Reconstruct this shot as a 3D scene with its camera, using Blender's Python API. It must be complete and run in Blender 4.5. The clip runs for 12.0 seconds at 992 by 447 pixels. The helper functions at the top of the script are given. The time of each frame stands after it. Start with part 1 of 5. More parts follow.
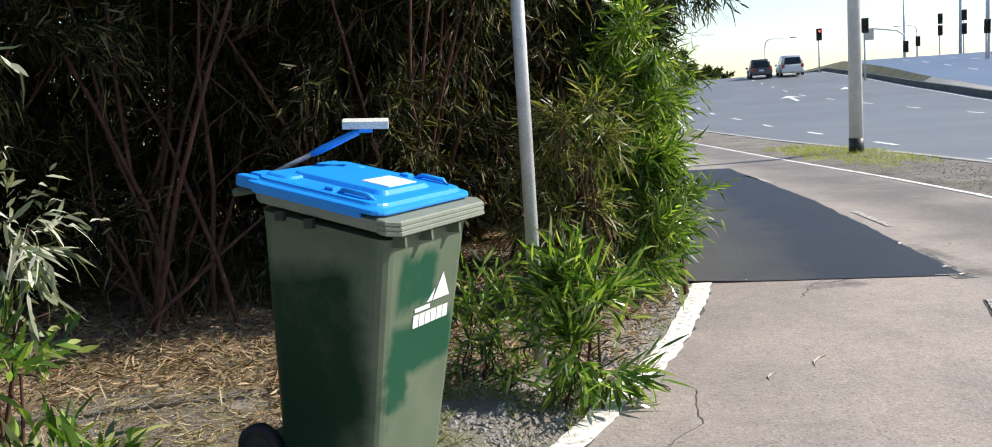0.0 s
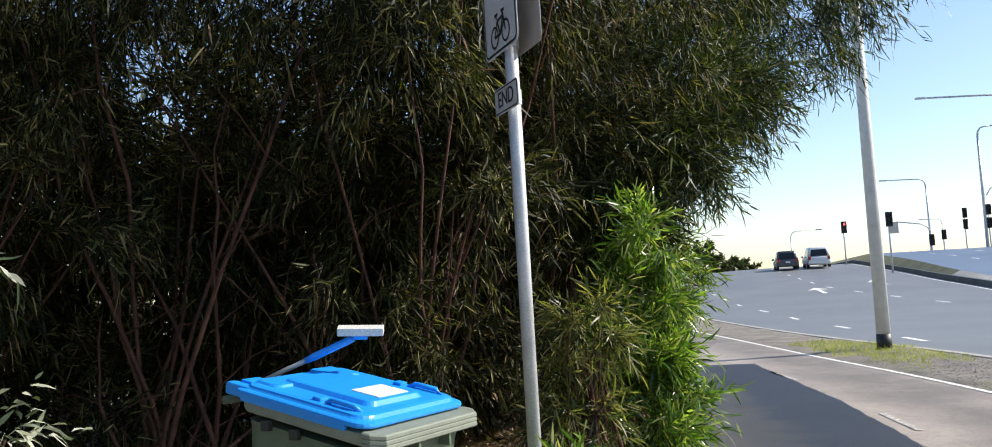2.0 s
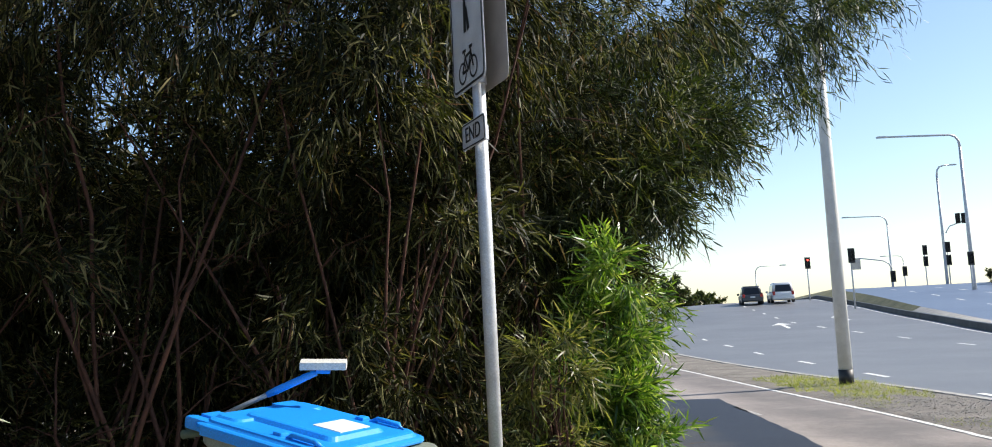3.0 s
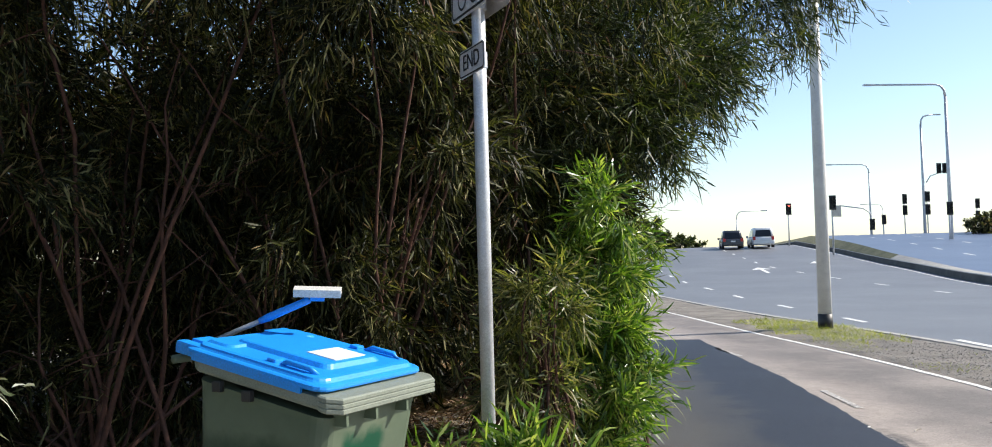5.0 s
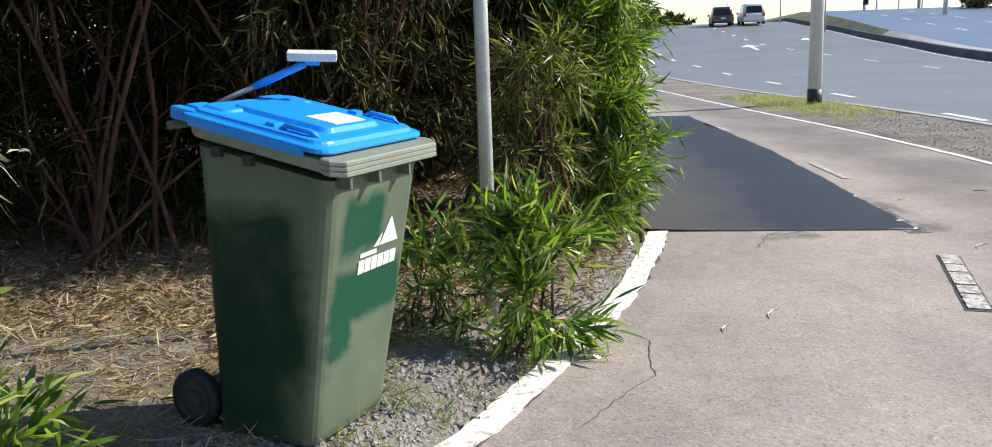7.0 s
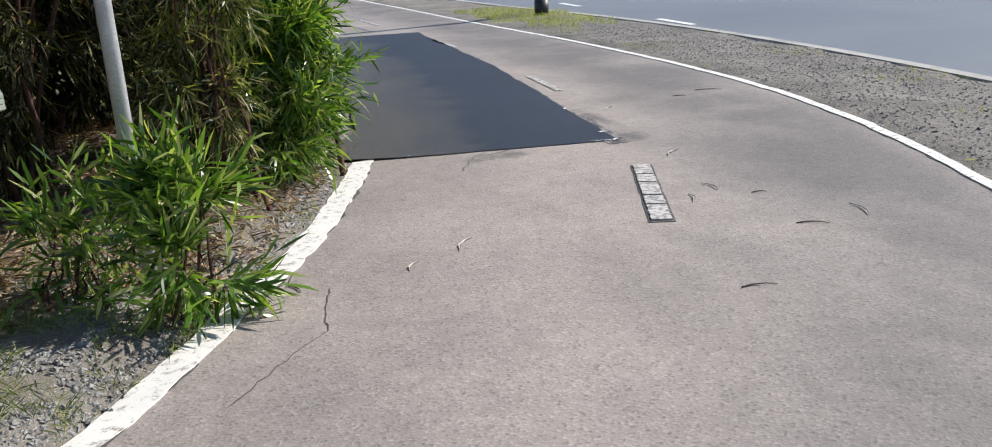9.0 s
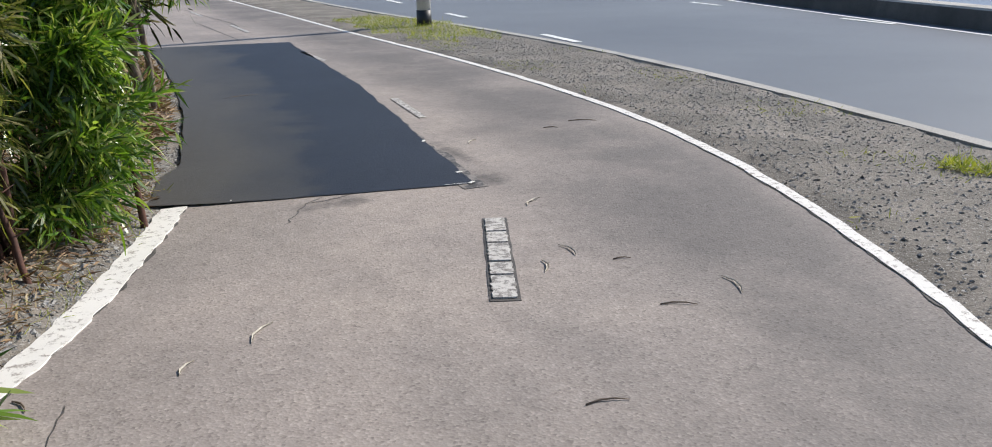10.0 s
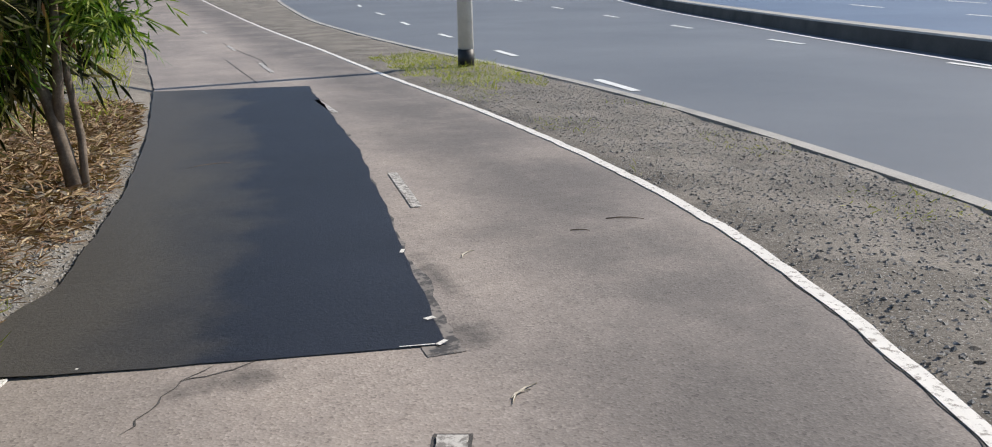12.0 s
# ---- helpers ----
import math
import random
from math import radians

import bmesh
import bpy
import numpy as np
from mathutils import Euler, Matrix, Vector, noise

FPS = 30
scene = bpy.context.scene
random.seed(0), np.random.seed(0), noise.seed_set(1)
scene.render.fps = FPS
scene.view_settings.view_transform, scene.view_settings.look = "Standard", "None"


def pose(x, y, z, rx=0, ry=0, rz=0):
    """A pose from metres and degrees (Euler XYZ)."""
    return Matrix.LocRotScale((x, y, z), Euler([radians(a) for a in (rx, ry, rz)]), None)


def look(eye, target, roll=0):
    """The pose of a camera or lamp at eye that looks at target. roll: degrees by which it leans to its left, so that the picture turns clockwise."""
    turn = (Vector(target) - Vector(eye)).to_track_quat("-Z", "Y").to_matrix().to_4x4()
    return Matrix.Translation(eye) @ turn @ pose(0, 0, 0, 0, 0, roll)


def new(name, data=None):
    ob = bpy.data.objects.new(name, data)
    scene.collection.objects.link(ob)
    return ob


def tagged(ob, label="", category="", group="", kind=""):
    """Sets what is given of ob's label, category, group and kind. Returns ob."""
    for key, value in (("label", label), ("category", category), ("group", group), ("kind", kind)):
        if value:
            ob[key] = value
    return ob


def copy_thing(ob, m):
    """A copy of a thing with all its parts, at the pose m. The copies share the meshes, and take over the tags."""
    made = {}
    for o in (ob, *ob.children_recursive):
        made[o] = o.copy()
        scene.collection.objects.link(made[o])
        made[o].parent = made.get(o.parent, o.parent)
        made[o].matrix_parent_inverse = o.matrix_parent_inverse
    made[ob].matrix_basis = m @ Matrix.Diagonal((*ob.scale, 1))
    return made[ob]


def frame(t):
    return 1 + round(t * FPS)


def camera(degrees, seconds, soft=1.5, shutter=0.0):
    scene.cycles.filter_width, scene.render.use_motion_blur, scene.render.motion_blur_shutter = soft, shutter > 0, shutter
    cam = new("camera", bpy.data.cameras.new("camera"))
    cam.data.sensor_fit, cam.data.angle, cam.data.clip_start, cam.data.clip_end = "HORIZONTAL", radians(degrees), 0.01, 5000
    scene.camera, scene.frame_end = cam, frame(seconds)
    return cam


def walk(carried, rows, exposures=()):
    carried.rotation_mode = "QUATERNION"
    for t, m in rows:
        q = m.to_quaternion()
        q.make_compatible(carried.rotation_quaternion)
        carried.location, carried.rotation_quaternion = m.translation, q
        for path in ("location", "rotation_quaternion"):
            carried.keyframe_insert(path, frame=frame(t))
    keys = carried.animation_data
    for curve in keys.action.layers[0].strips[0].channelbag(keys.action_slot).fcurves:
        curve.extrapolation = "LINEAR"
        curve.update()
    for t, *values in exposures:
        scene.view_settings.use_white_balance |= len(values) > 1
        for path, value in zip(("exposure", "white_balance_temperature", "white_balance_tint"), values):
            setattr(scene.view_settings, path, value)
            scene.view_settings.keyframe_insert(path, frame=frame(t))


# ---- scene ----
cam = camera(56.3, 12.0, 1.0)
PATH = [
    (0, (0.155, 0.775, 1.352), (0.171, 2.758, 1.094), -3.9),
    (0.5, (0.245, 0.819, 1.339), (0.137, 2.789, 1.011), -3.0),
    (1, (0.254, 0.826, 1.362), (0.168, 2.805, 1.087), -3.3),
    (1.5, (0.268, 0.794, 1.398), (0.21, 2.793, 1.38), -3.5),
    (2, (0.278, 0.789, 1.419), (0.259, 2.783, 1.566), -3.3),
    (2.5, (0.289, 0.773, 1.428), (0.323, 2.761, 1.639), -3.3),
    (4.5, (0.251, 0.802, 1.416), (0.336, 2.788, 1.629), -2.0),
    (5, (0.227, 0.858, 1.402), (0.314, 2.854, 1.482), -1.5),
    (5.5, (0.222, 0.862, 1.384), (0.305, 2.86, 1.361), -1.5),
    (6, (0.214, 0.886, 1.366), (0.288, 2.879, 1.214), -1.7),
    (6.5, (0.202, 0.902, 1.351), (0.273, 2.878, 1.054), -1.9),
    (7, (0.173, 0.922, 1.338), (0.275, 2.881, 0.951), -2.0),
    (7.5, (0.144, 0.931, 1.314), (0.368, 2.852, 0.801), -1.7),
    (7.7, (0.16, 0.935, 1.308), (0.46, 2.837, 0.765), -2.1),
    (9.3, (0.794, 1.388, 1.338), (1.515, 3.157, 0.746), -2.5),
    (9.5, (0.908, 1.532, 1.365), (1.72, 3.258, 0.765), -1.7),
    (10, (1.229, 1.847, 1.38), (2.006, 3.596, 0.8), -1.4),
    (10.5, (1.487, 2.274, 1.375), (2.185, 4.084, 0.886), 0.7),
    (11, (1.784, 2.645, 1.42), (2.546, 4.435, 0.959), -0.6),
    (11.5, (2.071, 3.057, 1.414), (2.754, 4.882, 0.963), -1.0),
    (12, (2.342, 3.494, 1.436), (2.99, 5.312, 0.912), -1.3),
]
walk(cam, [(t, look(eye, target, roll)) for t, eye, target, roll in PATH],
     ((0, 0.62, 6500, 10), (7.6, 0.64, 6450, 10), (9.2, 0.37, 6250, 10), (12, 0.15, 6500, 10)))

# ---- light ----
SUN_AZ = (0.99, 0.13)
SUN_EL = radians(37)
to_sun = Vector((SUN_AZ[0] * math.cos(SUN_EL), SUN_AZ[1] * math.cos(SUN_EL), math.sin(SUN_EL)))
world = bpy.data.worlds.new("sky")
scene.world = world
world.use_nodes = True
wn = world.node_tree.nodes
sky = wn.new("ShaderNodeTexSky")
sky.sky_type = "NISHITA"
sky.sun_disc = False
sky.sun_elevation = SUN_EL
sky.sun_rotation = math.atan2(SUN_AZ[0], SUN_AZ[1])
sky.air_density, sky.dust_density, sky.ozone_density = 1.0, 0.4, 1.8
world.node_tree.links.new(sky.outputs[0], wn["Background"].inputs[0])
wn["Background"].inputs[1].default_value = 0.12
sun = new("sun", bpy.data.lights.new("sun", "SUN"))
sun.data.energy, sun.data.angle, sun.data.color = 5.0, radians(0.53), (1.0, 0.93, 0.83)
sun.matrix_world = look(to_sun * 60, (0, 0, 0))

# ---- materials ----


def nodes_of(name):
    m = bpy.data.materials.new(name)
    m.use_nodes = True
    t = m.node_tree
    return m, t, t.nodes["Principled BSDF"]


def coords(t):
    return t.nodes.new("ShaderNodeTexCoord").outputs["Object"]


def noise_tex(t, vec, scale, detail=6.0, rough=0.6):
    n = t.nodes.new("ShaderNodeTexNoise")
    n.inputs["Scale"].default_value = scale
    n.inputs["Detail"].default_value = detail
    n.inputs["Roughness"].default_value = rough
    t.links.new(vec, n.inputs["Vector"])
    return n.outputs["Fac"]


def ramp(t, fac, stops):
    r = t.nodes.new("ShaderNodeValToRGB")
    e = r.color_ramp.elements
    while len(e) < len(stops):
        e.new(0.5)
    for k, (p, c) in zip(e, stops):
        k.position = p
        k.color = (*c, 1) if len(c) == 3 else c
    t.links.new(fac, r.inputs[0])
    return r.outputs[0]


def mix(t, fac, a, b, mode="MIX"):
    n = t.nodes.new("ShaderNodeMix")
    n.data_type, n.blend_type = "RGBA", mode
    for k, v in ((0, fac), (6, a), (7, b)):
        if isinstance(v, (int, float)):
            n.inputs[k].default_value = v
        elif isinstance(v, tuple):
            n.inputs[k].default_value = (*v, 1)
        else:
            t.links.new(v, n.inputs[k])
    return n.outputs[2]


def bump(t, bsdf, height, strength, dist=0.01):
    b = t.nodes.new("ShaderNodeBump")
    b.inputs["Strength"].default_value = strength
    b.inputs["Distance"].default_value = dist
    t.links.new(height, b.inputs["Height"])
    t.links.new(b.outputs[0], bsdf.inputs["Normal"])


def surface(name, dark, light, big=1.5, fine=60.0, rough=0.7, relief=0.3, dist=0.004, metal=0.0, speck=None, speck_scale=250.0, speck_at=0.62):
    """Two-scale mottled surface with fine relief; speck: the colour of grains or chips."""
    m, t, b = nodes_of(name)
    v = coords(t)
    up = 1.22
    c = ramp(t, noise_tex(t, v, big), [(0.32, tuple(min(x * up, 0.95) for x in dark)), (0.68, tuple(min(x * up, 0.95) for x in light))])
    f = noise_tex(t, v, fine, 4.0, 0.7)
    c = mix(t, 1.0, c, ramp(t, f, [(0.3, (0.6, 0.6, 0.6)), (0.7, (1.0, 1.0, 1.0))]), "MULTIPLY")
    if speck:
        s = noise_tex(t, v, speck_scale, 1.0, 0.5)
        c = mix(t, ramp(t, s, [(speck_at, (0, 0, 0)), (speck_at + 0.06, (1, 1, 1))]), c, speck)
    t.links.new(c, b.inputs["Base Color"])
    b.inputs["Roughness"].default_value = rough
    b.inputs["Metallic"].default_value = metal
    bump(t, b, f, relief, dist)
    return m


def plain(name, colour, rough=0.5, metal=0.0, relief=0.05, var=0.12):
    """A painted, plastic or metal surface with faint blotches and grain."""
    return surface(name, tuple(c * (1 - var) for c in colour), tuple(min(c * (1 + var), 0.95) for c in colour), 6.0, 180.0, rough, relief, 0.001, metal)


def leaf_material(name, stops, gloss=0.45, through_light=0.35, glow=1.5):
    m, t, b = nodes_of(name)
    g = t.nodes.new("ShaderNodeNewGeometry")
    c = ramp(t, g.outputs["Random Per Island"], stops)
    v = coords(t)
    c = mix(t, 0.35, c, ramp(t, noise_tex(t, v, 1.3, 3.0), [(0.3, (0.35, 0.35, 0.3)), (0.7, (1.0, 1.0, 0.9))]), "MULTIPLY")
    t.links.new(c, b.inputs["Base Color"])
    b.inputs["Roughness"].default_value = gloss
    tr = t.nodes.new("ShaderNodeBsdfTranslucent")
    t.links.new(mix(t, 1.0, c, (glow, glow * 1.1, glow * 0.4), "MULTIPLY"), tr.inputs[0])
    s = t.nodes.new("ShaderNodeMixShader")
    s.inputs[0].default_value = through_light
    t.links.new(b.outputs[0], s.inputs[1])
    t.links.new(tr.outputs[0], s.inputs[2])
    t.links.new(s.outputs[0], t.nodes["Material Output"].inputs[0])
    return m


def path_material():
    m, t, b = nodes_of("worn_path_asphalt")
    v = coords(t)
    c = ramp(t, noise_tex(t, v, 0.6, 5.0, 0.6), [(0.3, (0.30, 0.262, 0.237)), (0.5, (0.405, 0.35, 0.312)), (0.7, (0.51, 0.436, 0.377))])
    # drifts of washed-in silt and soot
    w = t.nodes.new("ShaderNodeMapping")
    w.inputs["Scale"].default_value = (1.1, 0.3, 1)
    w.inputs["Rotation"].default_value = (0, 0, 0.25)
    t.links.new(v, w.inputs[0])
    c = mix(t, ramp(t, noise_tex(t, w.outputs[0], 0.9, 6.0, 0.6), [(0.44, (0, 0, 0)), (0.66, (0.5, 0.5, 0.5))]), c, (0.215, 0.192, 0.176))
    # the trodden, sooty line along the outer side
    uv = t.nodes.new("ShaderNodeUVMap")
    sp = t.nodes.new("ShaderNodeSeparateXYZ")
    t.links.new(uv.outputs[0], sp.inputs[0])
    lane = ramp(t, sp.outputs[0], [(0.58, (0, 0, 0)), (0.78, (0.85, 0.85, 0.85)), (0.93, (0.8, 0.8, 0.8)), (0.99, (0.4, 0.4, 0.4))])
    lane = mix(t, 1.0, lane, ramp(t, noise_tex(t, v, 0.8, 6.0, 0.65), [(0.36, (0.4, 0.4, 0.4)), (0.56, (1.0, 1.0, 1.0))]), "MULTIPLY")
    c = mix(t, lane, c, (0.165, 0.148, 0.137))
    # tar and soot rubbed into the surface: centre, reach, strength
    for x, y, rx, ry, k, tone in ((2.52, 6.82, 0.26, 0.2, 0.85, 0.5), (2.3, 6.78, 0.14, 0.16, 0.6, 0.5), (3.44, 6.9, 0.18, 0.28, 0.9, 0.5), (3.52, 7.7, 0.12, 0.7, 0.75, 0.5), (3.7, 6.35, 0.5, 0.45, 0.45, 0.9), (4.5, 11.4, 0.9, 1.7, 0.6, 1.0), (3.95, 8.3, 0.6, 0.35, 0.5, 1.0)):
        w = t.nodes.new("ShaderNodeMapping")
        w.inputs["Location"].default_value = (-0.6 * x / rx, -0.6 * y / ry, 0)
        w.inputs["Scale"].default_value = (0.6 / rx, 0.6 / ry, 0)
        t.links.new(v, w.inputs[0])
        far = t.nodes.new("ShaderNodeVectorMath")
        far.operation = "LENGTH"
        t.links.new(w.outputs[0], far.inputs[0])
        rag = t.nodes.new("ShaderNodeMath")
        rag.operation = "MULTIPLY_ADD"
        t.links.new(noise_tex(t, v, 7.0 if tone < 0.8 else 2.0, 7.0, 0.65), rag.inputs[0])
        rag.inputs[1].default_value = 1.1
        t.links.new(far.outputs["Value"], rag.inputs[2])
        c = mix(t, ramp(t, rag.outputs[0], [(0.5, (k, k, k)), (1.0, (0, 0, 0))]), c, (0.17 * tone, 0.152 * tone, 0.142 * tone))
    c = mix(t, 1.0, c, ramp(t, noise_tex(t, v, 9.0, 7.0, 0.7), [(0.3, (0.84, 0.84, 0.84)), (0.6, (1.0, 1.0, 1.0))]), "MULTIPLY")
    # aggregate: every stone has its own shade
    g = t.nodes.new("ShaderNodeTexVoronoi")
    g.inputs["Scale"].default_value = 95.0
    t.links.new(v, g.inputs["Vector"])
    sv = t.nodes.new("ShaderNodeSeparateColor")
    t.links.new(g.outputs["Color"], sv.inputs[0])
    c = mix(t, 1.0, c, ramp(t, sv.outputs[0], [(0.0, (0.52, 0.51, 0.51)), (0.15, (0.72, 0.71, 0.71)), (0.8, (0.8, 0.8, 0.8)), (1.0, (0.96, 0.96, 0.96))]), "MULTIPLY")
    t.links.new(c, b.inputs["Base Color"])
    b.inputs["Roughness"].default_value = 0.8
    bump(t, b, g.outputs["Distance"], 0.35, 0.003)
    return m


def worn_paint(name, colour, under, amount=0.45, scale=34.0):
    """Road-marking paint, chipped through to what lies under it."""
    m, t, b = nodes_of(name)
    v = coords(t)
    f = noise_tex(t, v, scale, 8.0, 0.75)
    c = mix(t, ramp(t, f, [(amount - 0.08, (1, 1, 1)), (amount, (0, 0, 0))]), colour, under)
    c = mix(t, ramp(t, noise_tex(t, v, 3.0), [(0.35, (0.3, 0.3, 0.3)), (0.65, (0, 0, 0))]), c, tuple(x * 0.7 for x in colour))
    t.links.new(c, b.inputs["Base Color"])
    b.inputs["Roughness"].default_value = 0.7
    bump(t, b, f, 0.4, 0.003)
    return m


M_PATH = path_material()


def patch_material():
    """Blue-black new asphalt, the blue being reflected sky, dusted brown along its inner side."""
    m, t, b = nodes_of("fresh_asphalt_patch")
    v = coords(t)
    # sky sheen is put into the base colour as blue
    c = ramp(t, noise_tex(t, v, 0.8, 5.0, 0.6), [(0.3, (0.009, 0.012, 0.024)), (0.7, (0.02, 0.025, 0.043))])
    uv = t.nodes.new("ShaderNodeUVMap")
    sp = t.nodes.new("ShaderNodeSeparateXYZ")
    t.links.new(uv.outputs[0], sp.inputs[0])
    wob = t.nodes.new("ShaderNodeMath")
    wob.operation = "MULTIPLY_ADD"
    t.links.new(noise_tex(t, v, 0.9, 6.0, 0.62), wob.inputs[0])
    wob.inputs[1].default_value = 0.9
    t.links.new(sp.outputs[0], wob.inputs[2])
    dust = ramp(t, wob.outputs[0], [(0.62, (0.95, 0.95, 0.95)), (0.9, (0.45, 0.45, 0.45)), (1.02, (0, 0, 0))])
    c = mix(t, dust, c, (0.088, 0.080, 0.070))
    f = noise_tex(t, v, 70.0, 4.0, 0.7)
    c = mix(t, 1.0, c, ramp(t, f, [(0.3, (0.5, 0.5, 0.5)), (0.7, (1.0, 1.0, 1.0))]), "MULTIPLY")
    s = noise_tex(t, v, 280.0, 1.0, 0.5)
    c = mix(t, ramp(t, s, [(0.69, (0, 0, 0)), (0.75, (1, 1, 1))]), c, (0.11, 0.11, 0.11))
    t.links.new(c, b.inputs["Base Color"])
    b.inputs["Roughness"].default_value = 0.6
    b.inputs["Specular IOR Level"].default_value = 0.4
    bump(t, b, f, 0.7, 0.004)
    return m


M_PATCH = patch_material()
M_SMEAR = worn_paint("thin_tar_smear", (0.06, 0.055, 0.053), (0.26, 0.23, 0.205), 0.53, 9.0)
M_ROAD = surface("road_asphalt", (0.13, 0.133, 0.144), (0.18, 0.183, 0.193), 0.25, 90.0, 0.5, 0.15, 0.003, speck=(0.2, 0.2, 0.2), speck_scale=200, speck_at=0.68)
M_ROAD.node_tree.nodes["Principled BSDF"].inputs["Specular IOR Level"].default_value = 0.3
# the sky's low-angle reflection is put in as a blue base colour
M_FARROAD = surface("sky_tinted_road_asphalt", (0.08, 0.115, 0.185), (0.118, 0.158, 0.235), 0.25, 90.0, 0.5, 0.15, 0.003)
M_ISLAND = surface("dry_grass_island", (0.085, 0.09, 0.04), (0.16, 0.155, 0.08), 0.8, 30.0, 0.95, 0.6, 0.01)
M_DIRT = surface("gravelly_dirt", (0.105, 0.092, 0.075), (0.245, 0.215, 0.18), 1.6, 38.0, 0.92, 0.8, 0.012, speck=(0.36, 0.34, 0.31), speck_scale=90, speck_at=0.63)
M_CONC = surface("weathered_concrete", (0.3, 0.285, 0.26), (0.44, 0.415, 0.38), 2.0, 70.0, 0.85, 0.4, 0.003)
M_KERB = surface("dark_kerb_face", (0.045, 0.043, 0.042), (0.10, 0.095, 0.09), 1.2, 50.0, 0.85, 0.3, 0.004)
M_FAINT = worn_paint("faded_plastic_marking", (0.55, 0.52, 0.48), (0.16, 0.142, 0.128), 0.53, 26.0)
M_WHITE = worn_paint("white_line_paint", (0.74, 0.71, 0.66), (0.25, 0.215, 0.185), 0.462, 24.0)
M_ROADWHITE = worn_paint("road_line_paint", (0.75, 0.75, 0.73), (0.12, 0.12, 0.12), 0.3, 8.0)
M_BARK = surface("grey_brown_bark", (0.10, 0.075, 0.055), (0.24, 0.19, 0.15), 9.0, 60.0, 0.9, 0.8, 0.006)
M_STEM = surface("reddish_stem_bark", (0.04, 0.016, 0.010), (0.11, 0.046, 0.028), 7.0, 50.0, 0.85, 0.6, 0.004)
# shade and sun are put into the leaf tones, dark hedge to bright
M_LEAF_DARK = leaf_material("willowy_leaf_shaded", [(0.0, (0.007, 0.009, 0.003)), (0.5, (0.022, 0.026, 0.007)), (0.74, (0.072, 0.078, 0.022)), (0.92, (0.26, 0.235, 0.11)), (1.0, (0.13, 0.06, 0.03))], 0.55, 0.25)
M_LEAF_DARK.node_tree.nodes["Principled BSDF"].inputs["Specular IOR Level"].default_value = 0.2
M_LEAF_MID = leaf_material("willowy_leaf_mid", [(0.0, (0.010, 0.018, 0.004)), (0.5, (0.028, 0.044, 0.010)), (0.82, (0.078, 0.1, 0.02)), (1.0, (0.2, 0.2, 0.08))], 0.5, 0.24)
M_LEAF_MID.node_tree.nodes["Principled BSDF"].inputs["Specular IOR Level"].default_value = 0.35
# sun that misses this shrub is put in as a paler olive
M_LEAF_OLIVE = leaf_material("willowy_leaf_olive", [(0.0, (0.025, 0.035, 0.01)), (0.4, (0.1, 0.12, 0.03)), (0.75, (0.23, 0.22, 0.08)), (1.0, (0.4, 0.35, 0.19))], 0.4, 0.42)
M_LEAF_BRIGHT = leaf_material("willowy_leaf_sunlit", [(0.0, (0.018, 0.052, 0.008)), (0.4, (0.078, 0.16, 0.023)), (0.74, (0.21, 0.32, 0.05)), (1.0, (0.46, 0.47, 0.19))], 0.3, 0.38)
M_LEAF_GREY = leaf_material("grey_green_leaf", [(0.0, (0.05, 0.07, 0.03)), (0.35, (0.13, 0.155, 0.08)), (0.7, (0.36, 0.37, 0.27)), (0.92, (0.56, 0.56, 0.47)), (1.0, (0.12, 0.2, 0.04))], 0.42, 0.14)
M_LITTER = leaf_material("dry_leaf_litter", [(0.0, (0.10, 0.05, 0.028)), (0.4, (0.24, 0.14, 0.075)), (0.75, (0.38, 0.26, 0.145)), (1.0, (0.48, 0.39, 0.26))], 0.75, 0.12, 1.0)
M_STRAW = leaf_material("dry_straw", [(0.0, (0.18, 0.125, 0.062)), (0.5, (0.38, 0.285, 0.155)), (0.85, (0.52, 0.43, 0.27)), (1.0, (0.18, 0.21, 0.06))], 0.65, 0.2, 1.0)
M_GRASS = leaf_material("yellow_green_grass", [(0.0, (0.16, 0.2, 0.03)), (0.6, (0.32, 0.34, 0.06)), (1.0, (0.5, 0.45, 0.16))], 0.55, 0.4)
M_WEED = leaf_material("thin_green_weed", [(0.0, (0.06, 0.1, 0.02)), (0.6, (0.15, 0.2, 0.045)), (1.0, (0.34, 0.31, 0.13))], 0.55, 0.35)
M_STONE = surface("loose_gravel_stone", (0.14, 0.134, 0.126), (0.34, 0.325, 0.305), 18.0, 150.0, 0.88, 0.4, 0.003)
M_GALV = plain("galvanised_steel", (0.56, 0.57, 0.58), 0.45, 0.35, 0.1, 0.18)
M_GREYPAINT = plain("grey_white_post_paint", (0.62, 0.61, 0.58), 0.55, 0.0, 0.1, 0.1)
M_BLACKPAINT = plain("black_paint", (0.02, 0.02, 0.02), 0.5)
M_TYRE = plain("black_rubber", (0.018, 0.018, 0.019), 0.7)
M_BLUE = plain("sky_blue_plastic", (0.012, 0.26, 0.80), 0.36, 0, 0.08, 0.06)
M_SIGNWHITE = plain("sign_white", (0.68, 0.68, 0.68), 0.4)
M_SIGNBACK = plain("sign_back_aluminium", (0.5, 0.46, 0.42), 0.4, 0.6)
M_GLASS = plain("dark_car_glass", (0.015, 0.017, 0.02), 0.08)
M_CARWHITE = plain("white_car_paint", (0.78, 0.78, 0.78), 0.25)
M_CARDARK = plain("dark_grey_car_paint", (0.06, 0.065, 0.075), 0.25)
M_REDLENS = plain("tail_lamp_red", (0.45, 0.02, 0.015), 0.3)
M_LENSOFF = plain("dark_signal_lens", (0.03, 0.03, 0.03), 0.25)
